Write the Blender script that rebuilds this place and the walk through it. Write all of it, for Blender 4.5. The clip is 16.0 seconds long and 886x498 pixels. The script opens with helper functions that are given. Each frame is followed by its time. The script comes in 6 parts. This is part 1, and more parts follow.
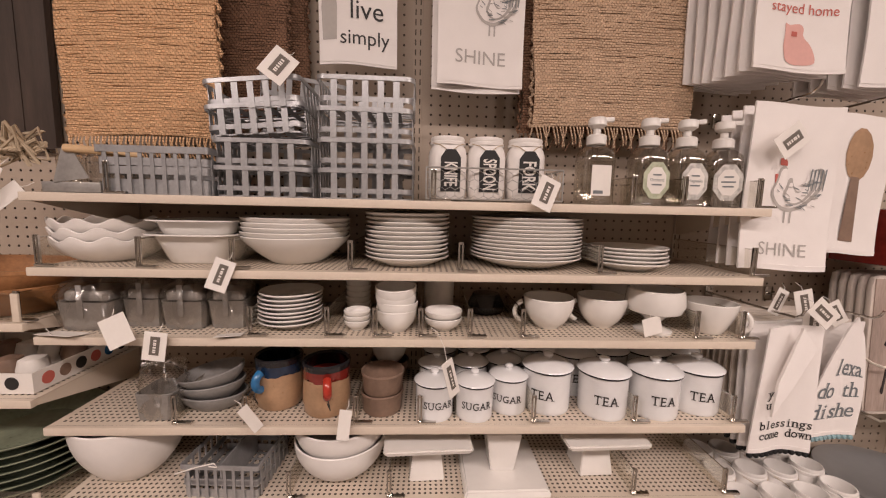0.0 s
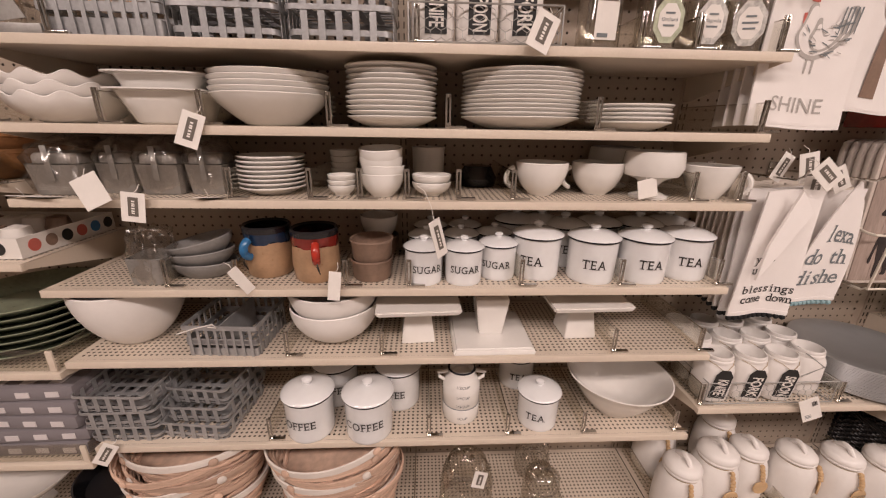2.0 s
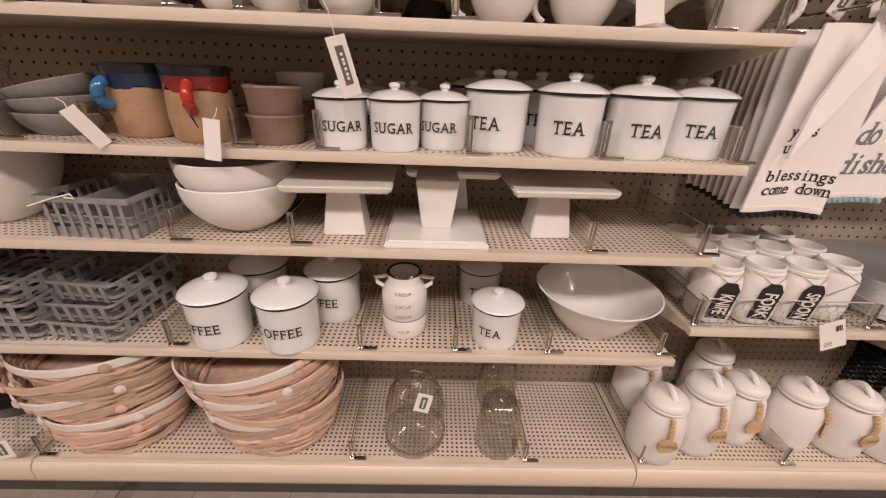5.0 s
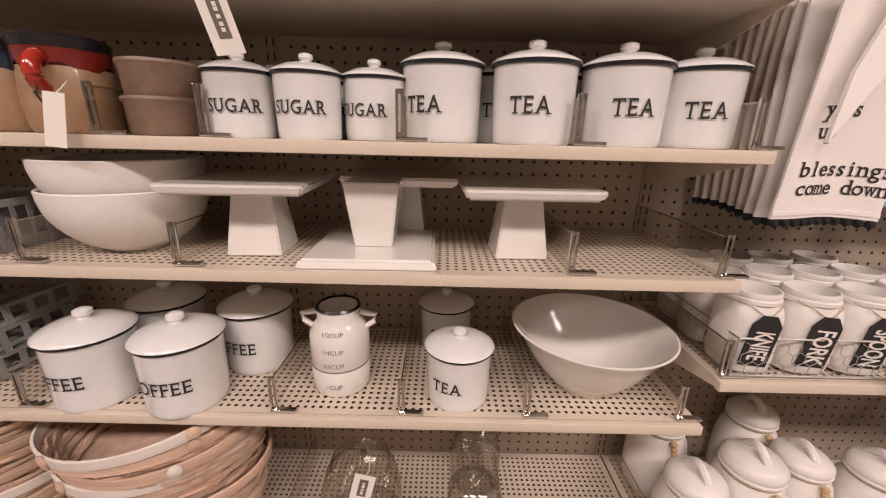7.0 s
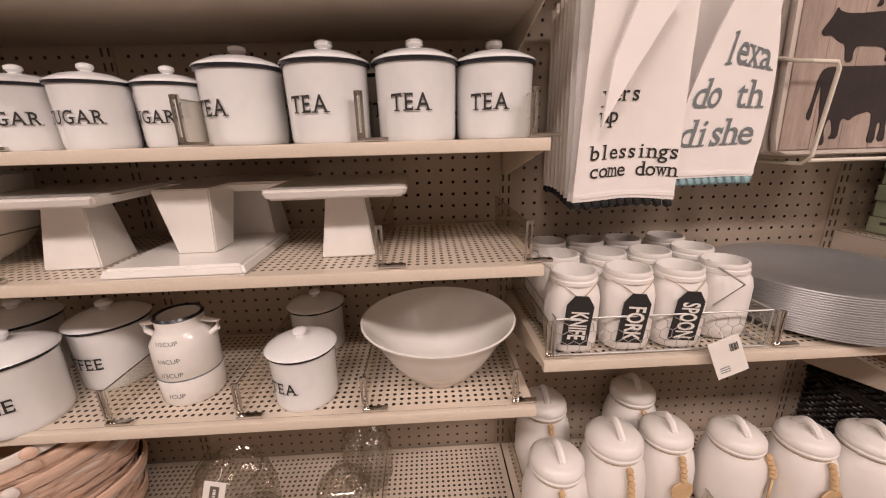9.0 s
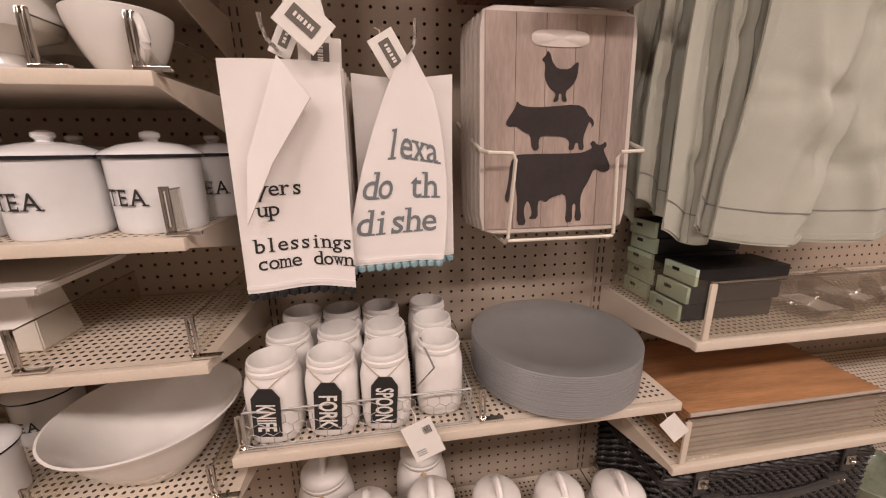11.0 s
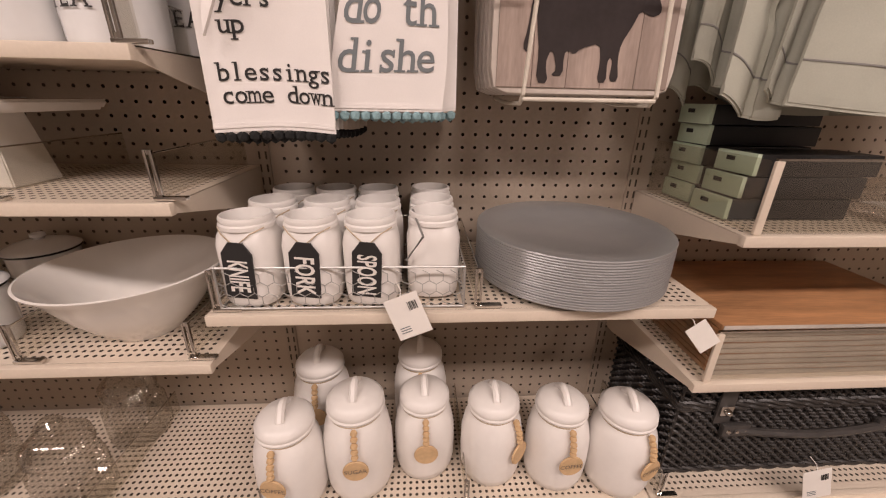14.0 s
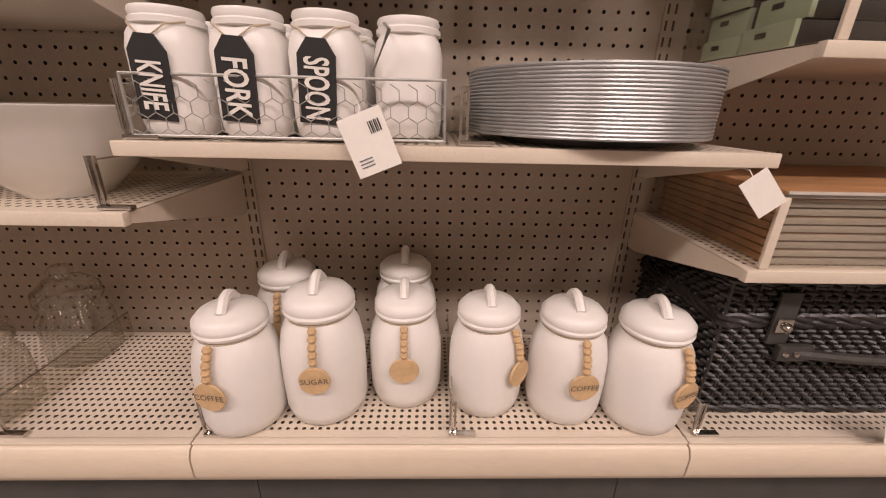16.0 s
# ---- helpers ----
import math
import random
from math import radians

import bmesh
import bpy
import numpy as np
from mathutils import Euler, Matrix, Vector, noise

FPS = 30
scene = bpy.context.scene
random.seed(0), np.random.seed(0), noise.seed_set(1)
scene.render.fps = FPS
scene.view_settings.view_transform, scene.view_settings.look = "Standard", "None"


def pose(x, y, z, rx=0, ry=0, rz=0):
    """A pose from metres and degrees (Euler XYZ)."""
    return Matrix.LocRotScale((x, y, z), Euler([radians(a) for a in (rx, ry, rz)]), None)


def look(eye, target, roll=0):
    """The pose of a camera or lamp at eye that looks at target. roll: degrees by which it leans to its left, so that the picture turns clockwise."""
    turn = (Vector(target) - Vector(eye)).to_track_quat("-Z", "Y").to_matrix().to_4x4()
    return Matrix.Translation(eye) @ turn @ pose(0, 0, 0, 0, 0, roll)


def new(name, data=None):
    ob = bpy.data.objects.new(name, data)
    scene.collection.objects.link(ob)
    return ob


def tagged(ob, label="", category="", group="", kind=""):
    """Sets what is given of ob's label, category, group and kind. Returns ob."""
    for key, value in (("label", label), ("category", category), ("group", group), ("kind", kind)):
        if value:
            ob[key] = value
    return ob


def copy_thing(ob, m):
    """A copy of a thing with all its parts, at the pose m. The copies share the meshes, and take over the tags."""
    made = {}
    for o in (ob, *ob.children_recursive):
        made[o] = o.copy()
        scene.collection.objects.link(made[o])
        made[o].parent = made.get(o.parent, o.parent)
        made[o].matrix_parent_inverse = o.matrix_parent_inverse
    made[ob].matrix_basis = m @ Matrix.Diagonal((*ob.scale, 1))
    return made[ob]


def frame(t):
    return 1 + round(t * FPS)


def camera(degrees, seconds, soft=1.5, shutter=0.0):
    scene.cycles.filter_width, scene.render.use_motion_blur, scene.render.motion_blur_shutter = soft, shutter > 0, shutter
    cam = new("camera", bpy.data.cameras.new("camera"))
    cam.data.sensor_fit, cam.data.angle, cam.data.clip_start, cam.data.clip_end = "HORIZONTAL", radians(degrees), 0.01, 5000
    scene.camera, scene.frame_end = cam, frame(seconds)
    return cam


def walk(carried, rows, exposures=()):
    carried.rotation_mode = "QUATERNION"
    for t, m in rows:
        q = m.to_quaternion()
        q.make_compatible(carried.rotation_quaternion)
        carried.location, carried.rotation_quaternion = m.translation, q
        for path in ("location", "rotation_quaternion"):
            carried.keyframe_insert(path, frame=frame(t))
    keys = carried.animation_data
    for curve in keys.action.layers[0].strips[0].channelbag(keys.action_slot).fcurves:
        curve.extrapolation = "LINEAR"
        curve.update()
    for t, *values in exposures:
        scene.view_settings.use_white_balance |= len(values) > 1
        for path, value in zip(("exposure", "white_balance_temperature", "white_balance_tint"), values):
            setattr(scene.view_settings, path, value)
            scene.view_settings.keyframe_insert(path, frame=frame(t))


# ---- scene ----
cam = camera(99.1, 16.0, soft=1.15)
PATH = [
    (0, (-0.093, 0.198, 1.601), (-0.004, 2.183, 1.368), 1.3),
    (0.5, (-0.073, 0.195, 1.569), (0.016, 2.167, 1.249), 0.7),
    (1, (-0.068, 0.204, 1.535), (0.036, 2.141, 1.048), 0.6),
    (1.5, (-0.066, 0.203, 1.504), (0.032, 2.123, 0.951), 0.7),
    (2, (-0.064, 0.201, 1.471), (0.028, 2.096, 0.838), 0.9),
    (2.5, (-0.059, 0.2, 1.442), (0.026, 2.063, 0.72), 0.9),
    (3, (-0.05, 0.205, 1.428), (0.026, 2.048, 0.657), 0.9),
    (3.5, (-0.035, 0.205, 1.406), (0.038, 2.036, 0.605), 1.0),
    (4, (0.004, 0.219, 1.367), (0.066, 2.043, 0.548), 1.4),
    (4.5, (0.054, 0.25, 1.315), (0.107, 2.063, 0.472), 2.1),
    (4.7, (0.071, 0.282, 1.288), (0.126, 2.085, 0.425), 2.3),
    (6.8, (0.207, 0.470, 1.129), (0.219, 2.381, 0.545), 1.4),
    (7, (0.209, 0.471, 1.131), (0.217, 2.385, 0.556), 1.4),
    (7.5, (0.224, 0.468, 1.125), (0.200, 2.393, 0.588), 0.9),
    (8, (0.267, 0.468, 1.125), (0.222, 2.389, 0.579), 0.1),
    (8.5, (0.339, 0.465, 1.129), (0.315, 2.383, 0.569), -0.8),
    (9, (0.464, 0.455, 1.127), (0.544, 2.368, 0.555), -1.5),
    (9.5, (0.572, 0.437, 1.147), (0.681, 2.357, 0.605), -2.6),
    (10, (0.697, 0.450, 1.201), (0.968, 2.35, 0.638), -0.8),
    (10.2, (0.745, 0.442, 1.204), (1.066, 2.349, 0.702), -1.0),
    (12.3, (0.954, 0.474, 1.272), (1.176, 2.39, 0.743), 0.5),
    (12.5, (0.953, 0.47, 1.27), (1.153, 2.386, 0.735), 0.5),
    (13, (0.956, 0.472, 1.219), (1.129, 2.363, 0.592), 1.2),
    (13.5, (0.946, 0.474, 1.147), (1.105, 2.345, 0.457), 1.5),
    (14, (0.945, 0.486, 1.072), (1.068, 2.34, 0.334), 1.1),
    (14.3, (0.951, 0.495, 1.003), (1.072, 2.347, 0.257), 1.0),
    (14.5, (0.965, 0.493, 0.965), (1.062, 2.351, 0.23), 0.8),
    (15, (0.971, 0.515, 0.882), (1.049, 2.379, 0.161), 0.7),
    (15.5, (0.985, 0.525, 0.844), (1.052, 2.394, 0.135), 1.2),
    (16, (0.998, 0.527, 0.821), (1.052, 2.4, 0.122), 1.3),
]
walk(cam, [(t, look(eye, target, roll)) for t, eye, target, roll in PATH], [(0.0, -0.07), (3.5, 0.0), (8.0, 0.07), (12.5, -0.01), (15.0, 0.12), (16.0, 0.14)])

# ---- light ----
world = bpy.data.worlds.new("world")
scene.world = world
world.use_nodes = True
world.node_tree.nodes["Background"].inputs[0].default_value = (1.0, 0.93, 0.85, 1)
world.node_tree.nodes["Background"].inputs[1].default_value = 0.004
LAMP_POWER = 45.0
LAMP_COLOR = (1.0, 0.822, 0.772)
CEIL = 3.0

# ---- plan ----
Y0 = 0.965          # front of every shelf
YB = 1.27           # face of the pegboard
XL, XR, XX = -0.885, 0.637, 1.402   # ends of the bays
Z1, Z2, Z3, Z4, Z5, Z6, ZB = 1.608, 1.460, 1.318, 1.122, 0.944, 0.697, 0.340
ZR, ZX4, ZX5 = 0.780, 0.897, 0.632
PEG = 0.0254


# ---- materials ----
def material(name, color, rough=0.5, metal=0.0, vary=0.12, scale=8.0, fine=120.0, bump=0.05, dist=0.001, coat=0.0, spec=0.5, stretch=(1, 1, 1), piece=0.0):
    m = bpy.data.materials.new(name)
    m.use_nodes = True
    n, l = m.node_tree.nodes, m.node_tree.links
    b = n["Principled BSDF"]
    tc = n.new("ShaderNodeTexCoord")
    mp = n.new("ShaderNodeMapping")
    mp.inputs["Scale"].default_value = stretch
    l.new(tc.outputs["Object"], mp.inputs[0])
    big, small = n.new("ShaderNodeTexNoise"), n.new("ShaderNodeTexNoise")
    big.inputs["Scale"].default_value, small.inputs["Scale"].default_value = scale, fine
    big.inputs["Detail"].default_value = 5
    small.inputs["Detail"].default_value = 3
    l.new(mp.outputs[0], big.inputs["Vector"])
    l.new(mp.outputs[0], small.inputs["Vector"])
    add = n.new("ShaderNodeMath")
    add.operation = "MULTIPLY_ADD"
    l.new(small.outputs["Fac"], add.inputs[0])
    add.inputs[1].default_value = 0.5
    l.new(big.outputs["Fac"], add.inputs[2])
    ramp = n.new("ShaderNodeMapRange")
    l.new(add.outputs[0], ramp.inputs[0])
    ramp.inputs[1].default_value, ramp.inputs[2].default_value = 0.45, 1.05
    ramp.inputs[3].default_value, ramp.inputs[4].default_value = 1 - vary, 1 + vary * 0.4
    last = ramp.outputs[0]
    if piece:
        info = n.new("ShaderNodeObjectInfo")
        pr = n.new("ShaderNodeMapRange")
        l.new(info.outputs["Random"], pr.inputs[0])
        pr.inputs[3].default_value, pr.inputs[4].default_value = 1 - piece, 1 + piece
        mu = n.new("ShaderNodeMath")
        mu.operation = "MULTIPLY"
        l.new(last, mu.inputs[0])
        l.new(pr.outputs[0], mu.inputs[1])
        last = mu.outputs[0]
    mix = n.new("ShaderNodeVectorMath")
    mix.operation = "SCALE"
    mix.inputs[0].default_value = color
    l.new(last, mix.inputs["Scale"])
    l.new(mix.outputs[0], b.inputs["Base Color"])
    rr = n.new("ShaderNodeMapRange")
    l.new(small.outputs["Fac"], rr.inputs[0])
    rr.inputs[3].default_value, rr.inputs[4].default_value = max(rough - 0.08, 0.02), min(rough + 0.1, 1)
    l.new(rr.outputs[0], b.inputs["Roughness"])
    b.inputs["Metallic"].default_value = metal
    b.inputs["Coat Weight"].default_value = coat
    b.inputs["Coat Roughness"].default_value = 0.08
    b.inputs["Specular IOR Level"].default_value = spec
    if bump:
        bp = n.new("ShaderNodeBump")
        bp.inputs["Strength"].default_value, bp.inputs["Distance"].default_value = bump, dist
        l.new(add.outputs[0], bp.inputs["Height"])
        l.new(bp.outputs[0], b.inputs["Normal"])
    return m


def clear(name, color, rough=0.05, amount=0.12):
    m = bpy.data.materials.new(name)
    m.use_nodes = True
    n, l = m.node_tree.nodes, m.node_tree.links
    n.remove(n["Principled BSDF"])
    t, g, mx = n.new("ShaderNodeBsdfTransparent"), n.new("ShaderNodeBsdfGlossy"), n.new("ShaderNodeMixShader")
    f = n.new("ShaderNodeLayerWeight")
    f.inputs[0].default_value = 0.25
    a = n.new("ShaderNodeMath")
    a.operation = "MULTIPLY_ADD"
    a.inputs[1].default_value, a.inputs[2].default_value = 0.45, amount
    l.new(f.outputs["Facing"], a.inputs[0])
    t.inputs[0].default_value = (*color, 1)
    g.inputs[1].default_value = rough
    g.inputs[0].default_value = (0.9, 0.88, 0.85, 1)
    l.new(a.outputs[0], mx.inputs[0])
    l.new(t.outputs[0], mx.inputs[1])
    l.new(g.outputs[0], mx.inputs[2])
    l.new(mx.outputs[0], n["Material Output"].inputs[0])
    return m


def weave(name, dark, light, sx, sz, bump=0.8, dist=0.004, rough=0.9):
    m = material(name, light, rough, vary=0.3, scale=6, fine=150)
    n, l = m.node_tree.nodes, m.node_tree.links
    b = n["Principled BSDF"]
    tc = n.new("ShaderNodeTexCoord")
    br = n.new("ShaderNodeTexBrick")
    br.inputs["Color1"].default_value, br.inputs["Color2"].default_value = (*light, 1), (*[c * 0.84 for c in light], 1)
    br.inputs["Mortar"].default_value = (*dark, 1)
    br.inputs["Scale"].default_value = 1
    br.inputs["Brick Width"].default_value, br.inputs["Row Height"].default_value = sx, sz
    br.inputs["Mortar Size"].default_value = sz * 0.16
    br.inputs["Mortar Smooth"].default_value = 1.0
    sep, com = n.new("ShaderNodeSeparateXYZ"), n.new("ShaderNodeCombineXYZ")
    nz = n.new("ShaderNodeTexNoise")
    nz.inputs["Scale"].default_value = 25
    wob = n.new("ShaderNodeMath")
    wob.operation = "MULTIPLY_ADD"
    wob.inputs[1].default_value = sz * 0.9
    l.new(tc.outputs["Object"], nz.inputs["Vector"])
    l.new(tc.outputs["Object"], sep.inputs[0])
    l.new(nz.outputs["Fac"], wob.inputs[0])
    l.new(sep.outputs[2], wob.inputs[2])
    l.new(sep.outputs[0], com.inputs[0])
    l.new(wob.outputs[0], com.inputs[1])
    l.new(com.outputs[0], br.inputs["Vector"])
    old = b.inputs["Base Color"].links[0].from_socket.node
    mul = n.new("ShaderNodeMix")
    mul.data_type, mul.blend_type = "RGBA", "MULTIPLY"
    mul.inputs["Factor"].default_value = 0.6
    l.new(br.outputs["Color"], mul.inputs["A"])
    l.new(old.outputs[0], mul.inputs["B"])
    l.new(br.outputs["Color"], b.inputs["Base Color"])
    inv = n.new("ShaderNodeMath")
    inv.operation = "SUBTRACT"
    inv.inputs[0].default_value = 1
    l.new(br.outputs["Fac"], inv.inputs[1])
    bp = n.new("ShaderNodeBump")
    bp.inputs["Strength"].default_value, bp.inputs["Distance"].default_value = bump, dist
    l.new(inv.outputs[0], bp.inputs["Height"])
    l.new(bp.outputs[0], b.inputs["Normal"])
    return m


CREAM = material("cream_steel", (0.68, 0.585, 0.48), 0.42, vary=0.10, scale=5, fine=300, bump=0.03)
PEGTAN = material("pegboard_paint", (0.47, 0.385, 0.305), 0.6, vary=0.12, scale=3, fine=250, bump=0.04)
# shade inside holes and slots, put into a dark colour
VOID = material("hole_shade", (0.10, 0.08, 0.06), 0.8)
RAIL = material("bumper_vinyl", (0.70, 0.585, 0.46), 0.35, vary=0.12, scale=6, stretch=(0.4, 3, 3))
KICK = material("kick_plate_paint", (0.075, 0.07, 0.065), 0.5, vary=0.3, scale=10)
FLOOR = material("floor_vinyl", (0.34, 0.29, 0.25), 0.3, vary=0.2, scale=9, fine=60, piece=0.05)
GROUT = material("floor_joint", (0.25, 0.21, 0.18), 0.8)
PLASTER = material("painted_wall", (0.36, 0.32, 0.28), 0.8, vary=0.1)
CEILM = material("ceiling_board", (0.75, 0.72, 0.68), 0.9, vary=0.12, fine=90, bump=0.3)
WHITE = material("white_stoneware", (0.80, 0.77, 0.73), 0.16, vary=0.05, scale=14, fine=60, bump=0.02, coat=0.4)
MATTE = material("matte_white_ceramic", (0.80, 0.765, 0.73), 0.38, vary=0.05, scale=12, fine=90, bump=0.06)
ENAMEL = material("white_enamel", (0.79, 0.79, 0.79), 0.12, vary=0.05, scale=18, fine=70, bump=0.015, coat=0.5)
NAVY = material("navy_enamel_rim", (0.018, 0.018, 0.025), 0.2, vary=0.3)
INK = material("black_print", (0.02, 0.018, 0.017), 0.6)
GREYINK = material("grey_print", (0.17, 0.19, 0.20), 0.7)
PALEINK = material("pale_print", (0.45, 0.42, 0.39), 0.7)
REDINK = material("red_print", (0.55, 0.13, 0.10), 0.7)
PINKINK = material("pink_print", (0.75, 0.42, 0.37), 0.7)
SLATE = material("black_tag_board", (0.018, 0.017, 0.017), 0.6, vary=0.3)
CARD = material("white_card", (0.78, 0.74, 0.69), 0.6, vary=0.06, scale=10)
CARDDARK = material("brown_card_print", (0.13, 0.11, 0.09), 0.6)
TWINE = material("jute_twine", (0.50, 0.40, 0.28), 0.9, fine=600, bump=0.4)
CHROME = material("chrome_steel", (0.62, 0.59, 0.55), 0.10, 1.0, vary=0.25, scale=40)
WIRE = material("galvanised_wire", (0.50, 0.49, 0.47), 0.4, 0.7, vary=0.2, scale=40)
CREAMWIRE = material("cream_coated_wire", (0.74, 0.68, 0.58), 0.35)
GALV = material("galvanised_sheet", (0.44, 0.44, 0.445), 0.36, 0.5, vary=0.3, scale=22, fine=160, bump=0.12, piece=0.08)
GALVDARK = material("weathered_galvanised_sheet", (0.36, 0.345, 0.325), 0.45, 0.5, vary=0.3, scale=22, fine=160, bump=0.12)
ACRYL = clear("clear_acrylic", (0.93, 0.92, 0.89), 0.06, 0.03)
GLASS = clear("clear_glass", (0.87, 0.86, 0.84), 0.06, 0.15)
BAG = clear("clear_plastic_bag", (0.94, 0.92, 0.90), 0.22, 0.10)
TAN = material("tan_glazed_clay", (0.42, 0.26, 0.15), 0.3, vary=0.3, scale=20, bump=0.1, coat=0.3)
BLUE = material("blue_glaze", (0.03, 0.16, 0.36), 0.15, vary=0.3, scale=25, coat=0.5)
RED = material("red_glaze", (0.45, 0.035, 0.02), 0.15, vary=0.3, scale=25, coat=0.5)
DARKBLUE = material("dark_blue_glaze", (0.012, 0.03, 0.07), 0.15, vary=0.4, scale=25, coat=0.5)
DARKRED = material("dark_red_glaze", (0.22, 0.022, 0.016), 0.15, vary=0.4, scale=25, coat=0.5)
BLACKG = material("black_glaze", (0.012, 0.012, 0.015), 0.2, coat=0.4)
BROWN = material("brown_stoneware", (0.25, 0.165, 0.12), 0.4, vary=0.3, scale=20, bump=0.1)
GREY = material("grey_stoneware", (0.24, 0.23, 0.22), 0.4, vary=0.3, scale=20, bump=0.1)
GREENG = material("green_stoneware", (0.24, 0.27, 0.19), 0.3, vary=0.4, scale=14, coat=0.3)
SILVER = material("silver_charger_paint", (0.36, 0.36, 0.36), 0.32, 0.45, vary=0.06, scale=30, fine=400, bump=0.01)
CLOTH = material("white_cotton", (0.84, 0.80, 0.77), 0.9, vary=0.06, scale=12, fine=700, bump=0.25)
# darker copy of the white cotton, with the shade between towels in its colour
CLOTHSHADE = material("shaded_white_cotton", (0.68, 0.60, 0.52), 0.9, vary=0.08, scale=12, fine=700, bump=0.25)
SAGE = material("sage_green_linen", (0.44, 0.44, 0.37), 0.9, vary=0.16, scale=10, fine=600, bump=0.3)
BLACKC = material("black_trim", (0.012, 0.012, 0.012), 0.9)
TEAL = material("blue_pompom", (0.26, 0.40, 0.43), 0.9, fine=500, bump=0.4)
JUTE = weave("golden_jute_weave", (0.58, 0.34, 0.17), (0.88, 0.56, 0.32), 0.0085, 0.0065)
JUTE2 = weave("natural_jute_weave", (0.48, 0.32, 0.21), (0.76, 0.55, 0.38), 0.0085, 0.0065)
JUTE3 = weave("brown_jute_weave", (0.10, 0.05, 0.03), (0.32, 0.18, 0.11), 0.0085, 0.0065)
CHIP = material("pink_chipwood", (0.70, 0.49, 0.37), 0.55, vary=0.45, scale=16, fine=140, bump=0.3, stretch=(0.35, 0.35, 6), piece=0.26)
CHIPWHITE = material("whitewashed_wood_hoop", (0.76, 0.70, 0.64), 0.55, vary=0.15, scale=14, stretch=(1, 1, 4))
WOODTAG = material("pale_wood_tag", (0.62, 0.42, 0.23), 0.6, vary=0.2, scale=30, stretch=(1, 1, 5))
WOOD = material("brown_acacia_wood", (0.46, 0.235, 0.11), 0.4, vary=0.55, scale=7, fine=60, bump=0.1, stretch=(0.5, 5, 3))
RUSTIC = material("dark_rustic_wood", (0.075, 0.052, 0.04), 0.7, vary=0.5, scale=9, fine=80, bump=0.4, stretch=(4, 4, 0.5))
PINEBOARD = material("pale_plank_print", (0.41, 0.325, 0.28), 0.14, vary=0.38, scale=11, fine=80, bump=0.03, stretch=(3, 3, 0.5), piece=0.10)
BORDER = material("translucent_board_edge", (0.60, 0.53, 0.47), 0.3)
SILHOUETTE = material("charcoal_print", (0.045, 0.037, 0.037), 0.14, vary=0.25, scale=14)
# pale grey that stands in for the acrylic's reflection over the board edges
GLAREEDGE = material("painted_edge_glare", (0.52, 0.47, 0.42), 0.2, vary=0.35, scale=25, stretch=(0.3, 3, 3), piece=0.12)
MINT = material("mint_card", (0.52, 0.62, 0.47), 0.6, vary=0.08)
BLACKBOX = material("black_card", (0.012, 0.012, 0.013), 0.45, vary=0.3)
WICKER = weave("black_wicker", (0.003, 0.003, 0.003), (0.02, 0.017, 0.016), 0.03, 0.009, 1.0, 0.012, 0.4)
WILLOW = material("black_willow", (0.026, 0.022, 0.020), 0.38, vary=0.35, scale=40, bump=0.1)
LEATHER = material("dark_leather", (0.05, 0.045, 0.042), 0.45, vary=0.3, scale=30, bump=0.2)
PUMP = material("white_plastic", (0.78, 0.75, 0.71), 0.3, vary=0.04)
LABELG = material("green_label_paper", (0.50, 0.53, 0.38), 0.5, vary=0.45, scale=60, fine=200)
LABELW = material("floral_label_paper", (0.62, 0.60, 0.56), 0.5, vary=0.6, scale=80, fine=200)
LINEN = material("plaid_grey_linen", (0.21, 0.19, 0.20), 0.9, vary=0.1, fine=500, bump=0.3)
LINENW = material("plaid_white_linen", (0.66, 0.62, 0.62), 0.9, vary=0.1, fine=500, bump=0.3)
ORANGEW = material("orange_wicker_bowl", (0.42, 0.20, 0.08), 0.6, vary=0.4, scale=30, bump=0.4)
LIGHTM = bpy.data.materials.new("lamp_diffuser")
LIGHTM.use_nodes = True
LIGHTM.node_tree.nodes["Principled BSDF"].inputs["Emission Color"].default_value = (1.0, 0.9, 0.8, 1)
LIGHTM.node_tree.nodes["Principled BSDF"].inputs["Emission Strength"].default_value = 4.0


# ---- mesh helpers ----
def link(name, mesh, mat, parent=None, label="", smooth=None):
    if mat is not None and not mesh.materials:
        mesh.materials.append(mat)
    if smooth is not None:
        mesh.shade_smooth() if smooth else mesh.shade_flat()
        if smooth:
            mesh.set_sharp_from_angle(angle=radians(40))
    ob = new(name, mesh)
    if parent is not None:
        ob.parent = parent
    if label:
        ob["label"] = label
    return ob


def part(name, bm, mat, parent=None, label="", smooth=True):
    mesh = bpy.data.meshes.new(name)
    bm.normal_update()
    bm.to_mesh(mesh)
    bm.free()
    return link(name, mesh, mat, parent, label, smooth)


def thing(name, label, category, group="", kind="", at=None):
    ob = new(name)
    ob.empty_display_size = 0.02
    if at is not None:
        ob.matrix_basis = at if isinstance(at, Matrix) else pose(*at)
    return tagged(ob, label, category, group, kind)


def box(x0, x1, y0, y1, z0, z1, bevel=0.0, bm=None):
    bm = bm or bmesh.new()
    m = Matrix.LocRotScale(((x0 + x1) / 2, (y0 + y1) / 2, (z0 + z1) / 2), None, (x1 - x0, y1 - y0, z1 - z0))
    r = bmesh.ops.create_cube(bm, size=1, matrix=m)
    if bevel:
        es = list({e for v in r["verts"] for e in v.link_edges})
        bmesh.ops.bevel(bm, geom=es, offset=bevel, segments=2, affect="EDGES", profile=0.6)
    return bm


